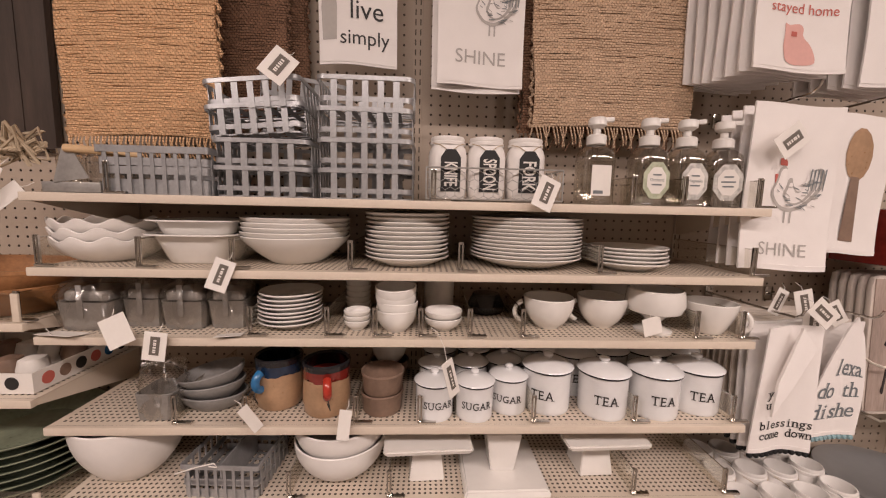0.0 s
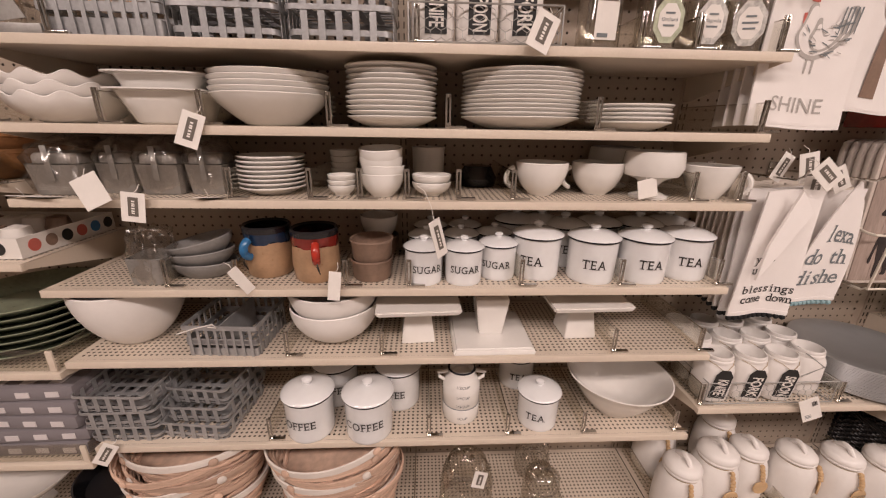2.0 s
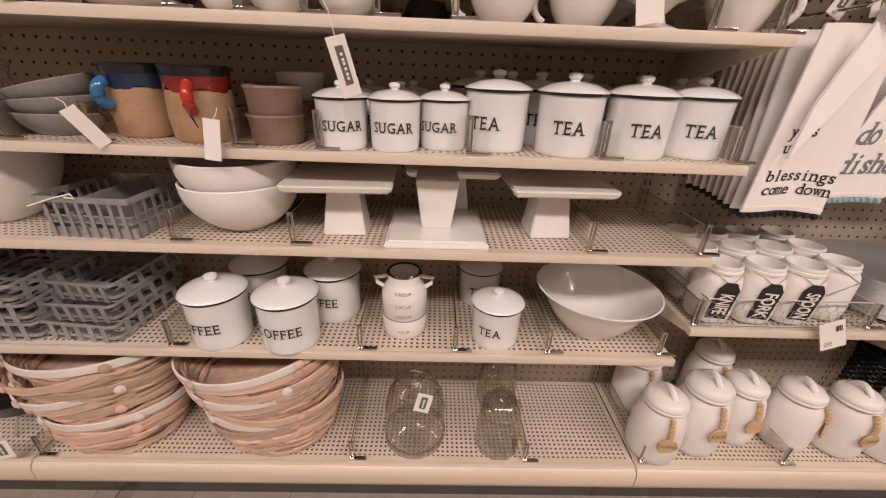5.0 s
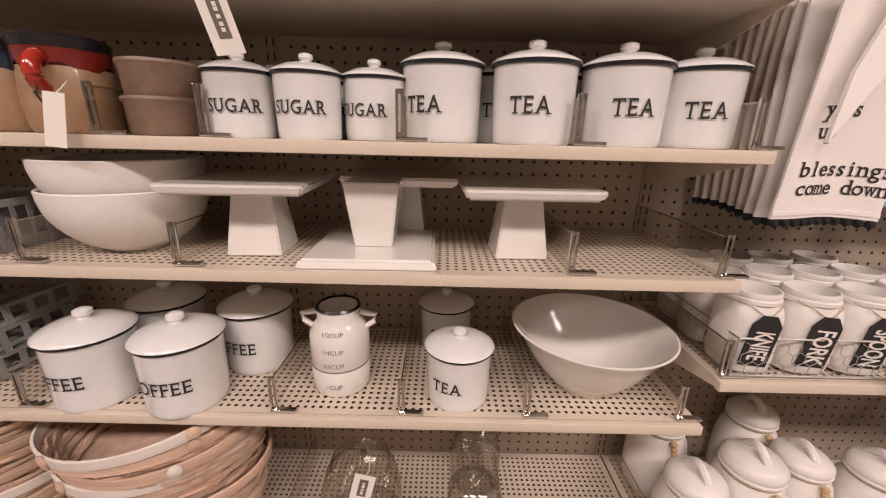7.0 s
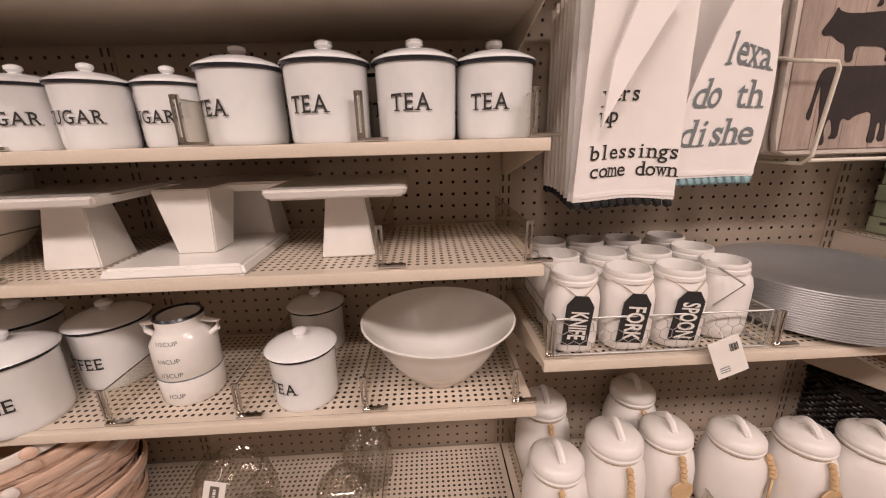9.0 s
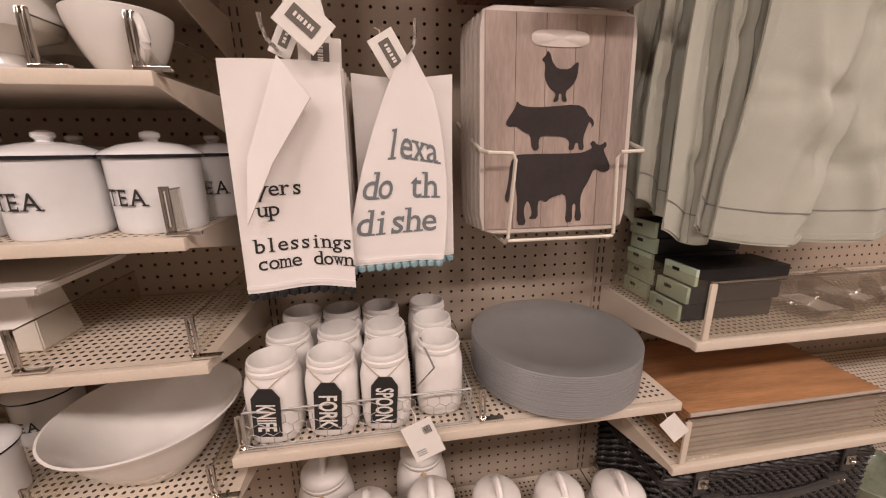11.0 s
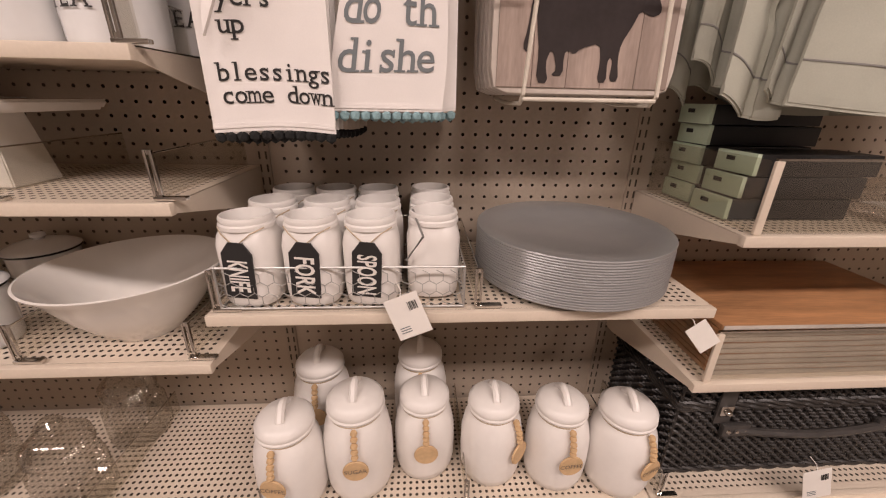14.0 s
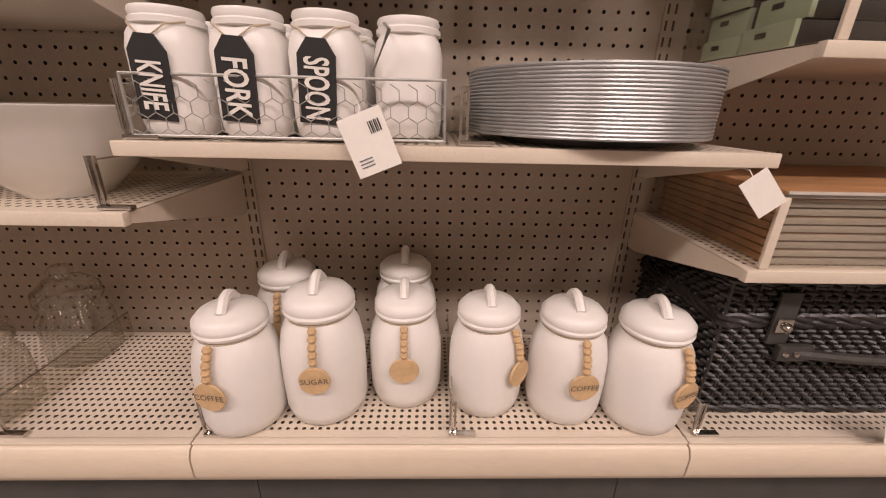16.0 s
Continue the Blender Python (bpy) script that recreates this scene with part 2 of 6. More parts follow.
def lathe(profile, segs=40, square=0.0, sx=1.0, sy=1.0, wave=None, bm=None):
    """Turns a profile of (radius, height) round z; square squares the plan; wave(angle, index) gives (factor, lift)."""
    bm = bm or bmesh.new()
    rings = []
    for i, (r, z) in enumerate(profile):
        if r < 1e-6:
            rings.append([bm.verts.new((0, 0, z))])
            continue
        ring = []
        for k in range(segs):
            a = 2 * math.pi * k / segs
            c, s = math.cos(a), math.sin(a)
            f = 1.0
            if square:
                p = 2 + square
                f = (abs(c) ** p + abs(s) ** p) ** (-1 / p)
            dz = 0
            if wave:
                g, dz = wave(a, i)
                f *= g
            ring.append(bm.verts.new((r * f * c * sx, r * f * s * sy, z + dz)))
        rings.append(ring)
    for a, b in zip(rings, rings[1:]):
        for k in range(segs):
            j = (k + 1) % segs
            if len(a) == 1 and len(b) == 1:
                continue
            if len(a) == 1:
                bm.faces.new((a[0], b[j], b[k]))
            elif len(b) == 1:
                bm.faces.new((a[k], a[j], b[0]))
            else:
                bm.faces.new((a[k], a[j], b[j], b[k]))
    bmesh.ops.recalc_face_normals(bm, faces=bm.faces)
    return bm


def rod(points, radius=0.0015, segs=6, closed=False, bm=None):
    """A round wire along the points."""
    bm = bm or bmesh.new()
    pts = [Vector(p) for p in points]
    n = len(pts)
    rings = []
    for i, p in enumerate(pts):
        a = pts[(i - 1) % n] if (closed or i) else p
        b = pts[(i + 1) % n] if (closed or i < n - 1) else p
        d = (b - a).normalized()
        u = d.cross(Vector((0.31, 0.17, 0.94)))
        if u.length < 0.05:
            u = d.cross(Vector((1, 0, 0)))
        u.normalize()
        w = d.cross(u)
        rings.append([bm.verts.new(p + radius * (math.cos(t) * u + math.sin(t) * w)) for t in [2 * math.pi * k / segs for k in range(segs)]])
    pairs = list(zip(rings, rings[1:])) + ([(rings[-1], rings[0])] if closed else [])
    for a, b in pairs:
        for k in range(segs):
            bm.faces.new((a[k], a[(k + 1) % segs], b[(k + 1) % segs], b[k]))
    if not closed:
        bm.faces.new(rings[0][::-1])
        bm.faces.new(rings[-1])
    return bm


def sheet(w, h, f, nx=24, nz=24, thick=0.003):
    """A hanging cloth, w wide and h high from its top down; f(u, v) gives the shift (x, y, z)."""
    bm = bmesh.new()
    grids = []
    for side in (0, thick):
        g = []
        for j in range(nz + 1):
            row = []
            for i in range(nx + 1):
                u, v = i / nx, j / nz
                dx, dy, dz = f(u, v)
                row.append(bm.verts.new(((u - 0.5) * w + dx, dy + side, -v * h + dz)))
            g.append(row)
        grids.append(g)
    a, b = grids
    for j in range(nz):
        for i in range(nx):
            bm.faces.new((a[j][i], a[j + 1][i], a[j + 1][i + 1], a[j][i + 1]))
            bm.faces.new((b[j][i], b[j][i + 1], b[j + 1][i + 1], b[j + 1][i]))
    for i in range(nx):
        bm.faces.new((a[0][i], a[0][i + 1], b[0][i + 1], b[0][i]))
        bm.faces.new((a[nz][i + 1], a[nz][i], b[nz][i], b[nz][i + 1]))
    for j in range(nz):
        bm.faces.new((a[j + 1][0], a[j][0], b[j][0], b[j + 1][0]))
        bm.faces.new((a[j][nx], a[j + 1][nx], b[j + 1][nx], b[j][nx]))
    return bm


def letters(text, size, mat, parent, place, bend=0.0, f=None, name="lettering", bold=0.0):
    """Flat lettering that faces -y; bend wraps it round a drum of that radius; f(x, z) lays it on a cloth."""
    c = bpy.data.curves.new(name, "FONT")
    c.body, c.size, c.align_x, c.align_y, c.resolution_u = text, size, "CENTER", "CENTER", 3
    c.offset = bold
    tmp = bpy.data.objects.new(name, c)
    scene.collection.objects.link(tmp)
    mesh = bpy.data.meshes.new_from_object(tmp.evaluated_get(bpy.context.evaluated_depsgraph_get()))
    bpy.data.objects.remove(tmp)
    bm = bmesh.new()
    bm.from_mesh(mesh)
    bm.faces.ensure_lookup_table()
    if bend or f:
        bmesh.ops.triangulate(bm, faces=bm.faces)
    for v in bm.verts:
        x, z = v.co.x, v.co.y
        if bend:
            a = x / bend
            v.co = (bend * math.sin(a), -bend * math.cos(a), z)
        elif f:
            v.co = f(x, z)
        else:
            v.co = (x, 0, z)
    mesh.materials.clear()
    ob = part(name, bm, mat, parent, smooth=False)
    ob.matrix_basis = place
    return ob


# where each letter carries serifs: (across, up, which way the bar reaches)
SERIFS = {"T": ((0.5, 0, 0), (0, 1, 2), (1, 1, 2)), "E": ((0, 0, -1), (0, 1, -1), (1, 0, 3), (1, 1, 2)), "A": ((0, 0, 0), (1, 0, 0)), "S": ((1, 1, 2), (0, 0, 3)),
          "U": ((0, 1, 0), (1, 1, 0)), "G": ((1, 0.42, 0), (1, 1, 2)), "R": ((0, 0, 0), (1, 0, 0), (0, 1, -1)), "C": ((1, 1, 2),), "F": ((0, 0, 0), (0, 1, -1), (1, 1, 2)),
          "b": ((0, 1, -1),), "l": ((0.5, 0, 0), (0.5, 1, -1)), "i": ((0.5, 0, 0), (0.5, 0.68, -1)), "n": ((0, 0, 0), (1, 0, 0), (0, 1, -1)), "m": ((0, 0, 0), (0.5, 0, 0), (1, 0, 0), (0, 1, -1)),
          "d": ((1, 1, -1), (1, 0, 1)), "w": ((0, 1, 0), (1, 1, 0)), "y": ((0, 1, 0), (1, 1, 0), (0, 0, 0)), "r": ((0, 0, 0), (0, 1, -1)), "u": ((0, 1, -1), (1, 1, -1), (1, 0, 1)),
          "p": ((0, 1, -1), (0, 0, 0)), "x": ((0, 0, 0), (1, 0, 0), (0, 1, 0), (1, 1, 0)), "a": ((1, 0, 1),), "h": ((0, 0, 0), (1, 0, 0), (0, 1, -1)), "s": ((1, 1, 2), (0, 0, 3)), "e": (), "o": (), "c": ((1, 1, 2),), "g": ((1, 1, 1),), "t": ()}


def serif_letters(text, size, mat, parent, place, bend=0.0, f=None, pitch=0.0, width=1.0, rise=0.0):
    """Lettering with slab serifs that faces -y; pitch gives typewriter spacing; bend and f as in letters()."""
    glyphs, x = [], 0.0
    for ch in text:
        if ch == " ":
            x += pitch or size * 0.3
            continue
        c = bpy.data.curves.new("lettering", "FONT")
        c.body, c.size, c.resolution_u, c.offset = ch, size, 3, size * 0.006
        tmp = bpy.data.objects.new("lettering", c)
        scene.collection.objects.link(tmp)
        me = bpy.data.meshes.new_from_object(tmp.evaluated_get(bpy.context.evaluated_depsgraph_get()))
        bpy.data.objects.remove(tmp)
        co = [(v.co.x, v.co.y) for v in me.vertices]
        faces = [list(p.vertices) for p in me.polygons]
        x0, x1 = min(p[0] for p in co), max(p[0] for p in co)
        z0, z1 = min(p[1] for p in co), max(p[1] for p in co)
        sq = width if not pitch else min(width, pitch * 0.92 / (x1 - x0))
        w = (x1 - x0) * sq
        co = [((a - x0) * sq, b) for a, b in co]
        st, th, rc = size * 0.045, size * 0.048, size * 0.085
        for fx, fz, way in SERIFS.get(ch, ()):
            cx = fx * w if 0 < fx < 1 else (st if fx == 0 else w - st)
            cz = z0 + fz * (z1 - z0)
            if way in (2, 3):
                ex = st * 0.45 if fx == 0 else w - st * 0.45
                a, b, lo, hi = ex - st * 0.5, ex + st * 0.5, cz - (size * 0.17 if way == 2 else 0), cz + (size * 0.17 if way == 3 else 0)
            else:
                a, b = cx - (rc + st if way <= 0 else st), cx + (rc + st if way >= 0 else st)
                lo, hi = (cz, cz + th) if fz < 0.5 else (cz - th, cz)
            k = len(co)
            co += [(a, lo), (b, lo), (b, hi), (a, hi)]
            faces.append([k, k + 1, k + 2, k + 3])
        glyphs.append((x + (pitch - w) / 2 if pitch else x, co, faces))
        x += pitch or w + size * 0.13
    bm = bmesh.new()
    for gx, co, faces in glyphs:
        vs = []
        for a, b in co:
            px, pz = a + gx - x / 2, b - size * 0.34 + rise * (a + gx - x / 2)
            if bend:
                q = px / bend
                vs.append(bm.verts.new((bend * math.sin(q), -bend * math.cos(q), pz)))
            else:
                vs.append(bm.verts.new(f(px, pz) if f else (px, 0, pz)))
        for fc in faces:
            try:
                bm.faces.new([vs[i] for i in fc])
            except ValueError:
                pass
    ob = part("lettering", bm, mat, parent, smooth=False)
    ob["kind"] = "stuff"
    ob.matrix_basis = place
    return ob


def rounded_outline(points, passes=2):
    """Cuts the corners of an outline."""
    for _ in range(passes):
        out = []
        for (ax, az), (bx, bz) in zip(points, points[1:] + points[:1]):
            out += [(0.78 * ax + 0.22 * bx, 0.78 * az + 0.22 * bz), (0.22 * ax + 0.78 * bx, 0.22 * az + 0.78 * bz)]
        points = out
    return points


def flat(points, mat, parent, place, name="print", thick=0.0008, f=None):
    """A thin print from an outline of (x, z) that faces -y."""
    bm = bmesh.new()
    vs = [bm.verts.new(f(x, z) if f else (x, 0, z)) for x, z in points]
    fc = bm.faces.new(vs)
    if not f:
        r = bmesh.ops.extrude_face_region(bm, geom=[fc])
        bmesh.ops.translate(bm, verts=[v for v in r["geom"] if isinstance(v, bmesh.types.BMVert)], vec=(0, thick, 0))
    bmesh.ops.triangulate(bm, faces=bm.faces)
    bmesh.ops.recalc_face_normals(bm, faces=bm.faces)
    ob = part(name, bm, mat, parent, smooth=False)
    ob.matrix_basis = place
    return ob


def perforated(x0, x1, y0, y1, pitch, radius, name, mat, parent):
    """A steel sheet in the plane z = 0 with rows of round holes cut through it."""
    nx, ny = int((x1 - x0 - 0.012) / pitch), int((y1 - y0 - 0.012) / pitch)
    ax, ay = (x0 + x1 - nx * pitch) / 2, (y0 + y1 - ny * pitch) / 2
    out = np.array([(-1, -1), (0, -1), (1, -1), (1, 0), (1, 1), (0, 1), (-1, 1), (-1, 0)]) * pitch / 2
    ang = np.radians([225, 270, 315, 0, 45, 90, 135, 180])
    inn = np.stack([np.cos(ang), np.sin(ang)], 1) * radius
    cell = np.concatenate([out, inn])
    cx, cy = np.meshgrid(ax + (np.arange(nx) + 0.5) * pitch, ay + (np.arange(ny) + 0.5) * pitch)
    cen = np.stack([cx.ravel(), cy.ravel()], 1)
    v = (cen[:, None, :] + cell[None]).reshape(-1, 2)
    k = np.arange(8)
    q = np.stack([k, (k + 1) % 8, 8 + (k + 1) % 8, 8 + k], 1)
    faces = (np.arange(len(cen))[:, None, None] * 16 + q[None]).reshape(-1, 4)
    bx, by = ax + nx * pitch, ay + ny * pitch
    edge = [(x0, y0), (x1, y0), (x1, ay), (x0, ay), (x0, by), (x1, by), (x1, y1), (x0, y1), (ax, ay), (ax, by), (bx, ay), (bx, by)]
    n = len(v)
    v = np.concatenate([v, np.array(edge)])
    more = [(0, 1, 2, 3), (4, 5, 6, 7), (3, 8, 9, 4), (10, 2, 5, 11)]
    mesh = bpy.data.meshes.new(name)
    mesh.from_pydata([(a, b, 0) for a, b in v.tolist()], [], faces.tolist() + [tuple(n + i for i in m) for m in more])
    return link(name, mesh, mat, parent, smooth=False)


# ---- the room ----
floor = tagged(new("floor"), "pale beige vinyl tile shop floor", "floor", kind="structure")
part("base", box(-4, 5, -3.2, 2.2, -0.05, -0.003), GROUT, floor, smooth=False)
tile_mesh = None
for i in range(29):
    for j in range(10):
        bmt = box(0.001, 0.3035, 0.001, 0.3035, -0.004, 0.0, 0.0008) if tile_mesh is None else None
        if tile_mesh is None:
            t0 = part("tile", bmt, FLOOR, floor, smooth=False)
            tile_mesh = t0.data
            t0.location = (-4, -1.94, 0)
        else:
            t0 = link("tile", tile_mesh, None, floor)
            t0.location = (-4 + i * 0.305, -1.94 + j * 0.305, 0)
ceiling = tagged(part("ceiling", box(-4, 5, -3.2, 2.2, CEIL, CEIL + 0.1), CEILM, smooth=False), "off-white ceiling", "ceiling", kind="structure")
for nm, b in (("wall_west", (-4.1, -4, -3.2, 2.2)), ("wall_east", (5, 5.1, -3.2, 2.2)), ("wall_south", (-4.1, 5.1, -3.3, -3.2)), ("wall_north", (-4.1, 5.1, 2.2, 2.3))):
    tagged(part(nm, box(*b, 0, CEIL), PLASTER, smooth=False), "plain painted shop wall", "wall", kind="structure")
for x in (-2.2, -0.2, 1.8, 3.4):
    for y in (-0.95,):
        lt = thing("ceiling_light", "long white fluorescent ceiling light, lit", "ceiling light", "ceiling lights over the aisle", at=(x, y, CEIL))
        part("housing", box(-0.65, 0.65, -0.16, 0.16, -0.06, -0.002, 0.01), PUMP, lt)
        part("diffuser", box(-0.62, 0.62, -0.14, 0.14, -0.072, -0.062, 0.004), LIGHTM, lt)
        ld = bpy.data.lights.new("tube_light", "AREA")
        ld.shape, ld.size, ld.size_y, ld.energy, ld.color = "RECTANGLE", 1.3, 0.34, LAMP_POWER, LAMP_COLOR
        lo = new("tube_light", ld)
        lo.matrix_basis = pose(x, y, CEIL - 0.09)

# the gondola: pegboard, uprights, kick plate, bumper rail
bays = ((-2.409, XL), (XL, -0.124), (-0.124, XR), (XR, XX), (XX, 2.926))
for i, (a, b) in enumerate(bays):
    w = tagged(new("pegboard_wall_%d" % (i + 1)), "tan perforated pegboard back panel", "pegboard", kind="structure")
    p = perforated(a + 0.012, b - 0.012, 0.30, 2.45, PEG, 0.0034, "panel", PEGTAN, w)
    p.matrix_basis = Matrix.Translation((0, YB, 0)) @ pose(0, 0, 0, 90)
    # dark sheet behind the panel, so that its holes read as shaded
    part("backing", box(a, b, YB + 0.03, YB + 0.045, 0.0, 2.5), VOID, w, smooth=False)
for x in [b[0] for b in bays] + [bays[-1][1]]:
    up = thing("upright", "cream slotted steel shelving upright post", "upright", "shelving uprights", "structure", at=(x, YB - 0.004, 0))
    part("post", box(-0.0125, 0.0125, 0, 0.03, 0.1, 2.48, 0.001), PEGTAN, up, smooth=False)
    # the slots are dark boxes on the post, their inner shade painted
    bm = bmesh.new()
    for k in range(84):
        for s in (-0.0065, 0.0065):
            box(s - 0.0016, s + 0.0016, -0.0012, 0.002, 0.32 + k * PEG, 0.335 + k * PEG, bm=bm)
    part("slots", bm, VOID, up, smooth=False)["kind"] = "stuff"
KY = 1.106
for i, (a, b) in enumerate(((-2.409, XL), (XL, XR), (XR, XX), (XX, 2.926))):
    tagged(part("kick_plate_%d" % (i + 1), box(a + 0.001, b - 0.001, KY, KY + 0.02, 0.0, 0.33), KICK, smooth=False), "dark grey scuffed steel kick plate", "kick plate", kind="structure")
    bm = bmesh.new()
    prof = [(0.03, 0.336), (0.006, 0.336), (-0.004, 0.331), (-0.010, 0.318), (-0.010, 0.285), (-0.006, 0.272), (0.002, 0.266), (0.03, 0.266)]
    ra = [bm.verts.new((a + 0.0015, Y0 + p, z)) for p, z in prof]
    rb = [bm.verts.new((b - 0.0015, Y0 + p, z)) for p, z in prof]
    for k in range(len(prof) - 1):
        bm.faces.new((ra[k], rb[k], rb[k + 1], ra[k + 1]))
    bm.faces.new((ra[-1], rb[-1], rb[0], ra[0]))
    bm.faces.new(ra)
    bm.faces.new(rb[::-1])
    bmesh.ops.recalc_face_normals(bm, faces=bm.faces)
    tagged(part("bumper_rail_%d" % (i + 1), bm, RAIL), "cream vinyl bumper rail along the shelf base", "bumper rail", kind="structure")


def shelf(a, b, z, front=Y0, base=False, back=YB - 0.006):
    s = thing("shelf" if not base else "base_shelf", "cream perforated steel shop shelf", "shelf", "gondola shelves", at=(0, 0, z))
    d = perforated(a + 0.002, b - 0.002, front + 0.012, back, 0.0127, 0.0033, "deck", CREAM, s)
    d.location = (0, 0, -0.0005)
    # added dark sheet above the pan: painted shade for the deck's holes
    part("shade_sheet", box(a + 0.004, b - 0.004, front + 0.013, back, -0.009, -0.007), VOID, s, smooth=False)
    part("pan", box(a + 0.004, b - 0.004, front + 0.013, back, -0.014, -0.010), CREAM, s, smooth=False)
    part("front_lip", box(a + 0.001, b - 0.001, front, front + 0.012, -0.017 if not base else -0.004, 0.0, 0.002), CREAM, s)
    if not base:
        for x in (a + 0.003, b - 0.0055):
            bm = bmesh.new()
            vs = [bm.verts.new(p) for p in ((x, front + 0.013, -0.002), (x, back, -0.002), (x, back, -0.075), (x, back - 0.03, -0.075), (x, front + 0.013, -0.016))]
            f = bm.faces.new(vs)
            r = bmesh.ops.extrude_face_region(bm, geom=[f])
            bmesh.ops.translate(bm, verts=[v for v in r["geom"] if isinstance(v, bmesh.types.BMVert)], vec=(0.0025, 0, 0))
            bmesh.ops.recalc_face_normals(bm, faces=bm.faces)
            part("bracket", bm, CREAM, s, smooth=False)
    return s


for z in (Z1, Z2, Z3, Z4, Z5, Z6):
    shelf(XL + 0.004, XR - 0.004, z)
shelf(XL, XR, ZB, base=True)
shelf(XR, XX, ZB, base=True)
shelf(XR + 0.002, XX, ZR)
shelf(XX, 2.926, ZB, base=True)
shelf(XX + 0.006, 2.926, ZX4)
shelf(XX + 0.002, 2.926, ZX5)
shelf(-2.409, XL, ZB, base=True)
for z in (1.345, 1.182, 0.915, 0.647):
    shelf(-2.409, XL - 0.012, z)

# ---- dividers ----
div0 = None


def divider(x, z, h=0.062):
    global div0
    if div0 is None:
        div0 = thing("shelf_divider", "clear plastic shelf divider with a chrome front clip", "shelf divider", "shelf dividers")
        part("panel", box(-0.001, 0.001, 0.006, 0.27, 0.002, 0.058), ACRYL, div0, smooth=False)
        part("top_wire", rod([(0, 0.006, 0.059), (0, 0.27, 0.059)], 0.0012), CHROME, div0)
        bm = box(-0.0055, -0.0018, 0, 0.005, 0.001, 0.064, 0.001)
        box(0.0018, 0.0055, 0, 0.005, 0.001, 0.064, 0.001, bm=bm)
        for z in (0.006, 0.058):
            box(-0.003, 0.003, 0.001, 0.004, z, z + 0.006, bm=bm)
        part("clip", bm, CHROME, div0)
        part("foot", box(-0.004, 0.036, -0.004, 0.006, 0.001, 0.006, 0.001), CHROME, div0)
        div0.matrix_basis = pose(x, Y0 + 0.014, z)
        return div0
    return copy_thing(div0, pose(x, Y0 + 0.014, z))


for z, xs in ((Z1, (-0.79, -0.725, -0.08, 0.34, 0.45, 0.615)), (Z2, (-0.87, -0.674, -0.489, -0.25, -0.02, 0.279, 0.62)), (Z3, (-0.459, -0.30, -0.199, -0.102, 0.004, 0.119, 0.507, 0.612)),
              (Z4, (-0.624, -0.475, -0.24, -0.101, 0.152, 0.382, 0.612)), (Z5, (-0.388, -0.167, 0.395, 0.612)), (Z6, (-0.458, -0.055, 0.150, 0.352, 0.600)),
              (ZB, (-0.87, -0.097, 0.348, 0.655, 1.032, 1.42)), (ZR, (0.652, 1.032)), (1.345, (-0.92,))):
    for x in xs:
        divider(x, z)


# ---- tableware ----
def vessel(profile, mat, name, label, category, group, at, segs=44, part_name="body", **kw):
    t = thing(name, label, category, group, at=at)
    part(part_name, lathe(profile, segs, **kw), mat, t)
    return t


def cup_profile(r, h, foot, wall=0.004, belly=0.6):
    """A bowl's outside and inside, from the foot's middle to the rim and down again."""
    out = [(0, 0.002), (foot * 0.9, 0.0), (foot, 0.004)]
    for k in range(1, 9):
        a = k / 8
        out.append((foot + (r - foot) * (1 - (1 - a) ** (1 + belly * 2)) if belly >= 0 else foot + (r - foot) * a, 0.004 + (h - 0.004) * a ** (1 + belly * 0.35)))
    ins = [(max(a - wall, 0.001), max(z, wall + 0.001)) for a, z in out[2:]][::-1]
    return out + [(r - wall * 0.5, h + wall * 0.4)] + ins + [(0, wall + 0.001)]


def plate_profile(r, h):
    return [(0, 0.001), (r * 0.55, 0), (r * 0.58, 0.003), (r * 0.72, h * 0.35), (r * 0.99, h - 0.002), (r, h), (r * 0.985, h + 0.0015), (r * 0.70, h * 0.5 + 0.002), (r * 0.60, 0.006), (0, 0.006)]


def bowl(r, h, foot, mat, name, label, group, at, belly=0.6, wall=0.004, **kw):
    return vessel(cup_profile(r, h, foot, wall, belly), mat, name, label, "bowl", group, at, **kw)


def stack(first, n, step, x, y, z, tilt=0.0, jitter=0.001, rot=True):
    rnd = random.Random(int(abs(x) * 1000) + n)
    for k in range(1, n):
        copy_thing(first, pose(x + rnd.uniform(-jitter, jitter), y + rnd.uniform(-jitter, jitter), z + k * step, tilt, 0, rnd.uniform(0, 360) if rot else 0))


def plates(r, h, n, step, x, y, z, label, group, mat=WHITE):
    p = vessel(plate_profile(r, h), mat, "plate", label, "plate", group, (x, y, z), segs=56)
    stack(p, n, step, x, y, z, jitter=0.0025)
    return p


plates(0.098, 0.022, 11, 0.0098, -0.137, 1.093, Z2, "white stoneware salad plate in a tall stack", "salad plates stacked on the shelf")
plates(0.132, 0.025, 12, 0.0082, 0.148, 1.108, Z2, "large white stoneware dinner plate in a tall stack", "dinner plates stacked on the shelf")
plates(0.088, 0.019, 5, 0.0085, 0.385, 1.072, Z2, "white stoneware side plate in a low stack", "side plates stacked on the shelf")
plates(0.07, 0.017, 8, 0.0092, -0.402, 1.062, Z3, "small white appetizer plate in a stack", "appetizer plates on the shelf")
b0 = bowl(0.122, 0.062, 0.06, WHITE, "pasta_bowl", "wide white stoneware pasta bowl in a stack", "pasta bowls stacked on the shelf", (-0.398, 1.103, Z2), 0.12)
stack(b0, 5, 0.0105, -0.398, 1.103, Z2)


def fluted(a, i):
    k = min(i / 10, 1) if i <= 11 else max(1 - (i - 12) / 8, 0)
    return 1 + 0.014 * k * k * math.sin(a * 11), 0.0055 * k ** 3 * math.sin(a * 11)


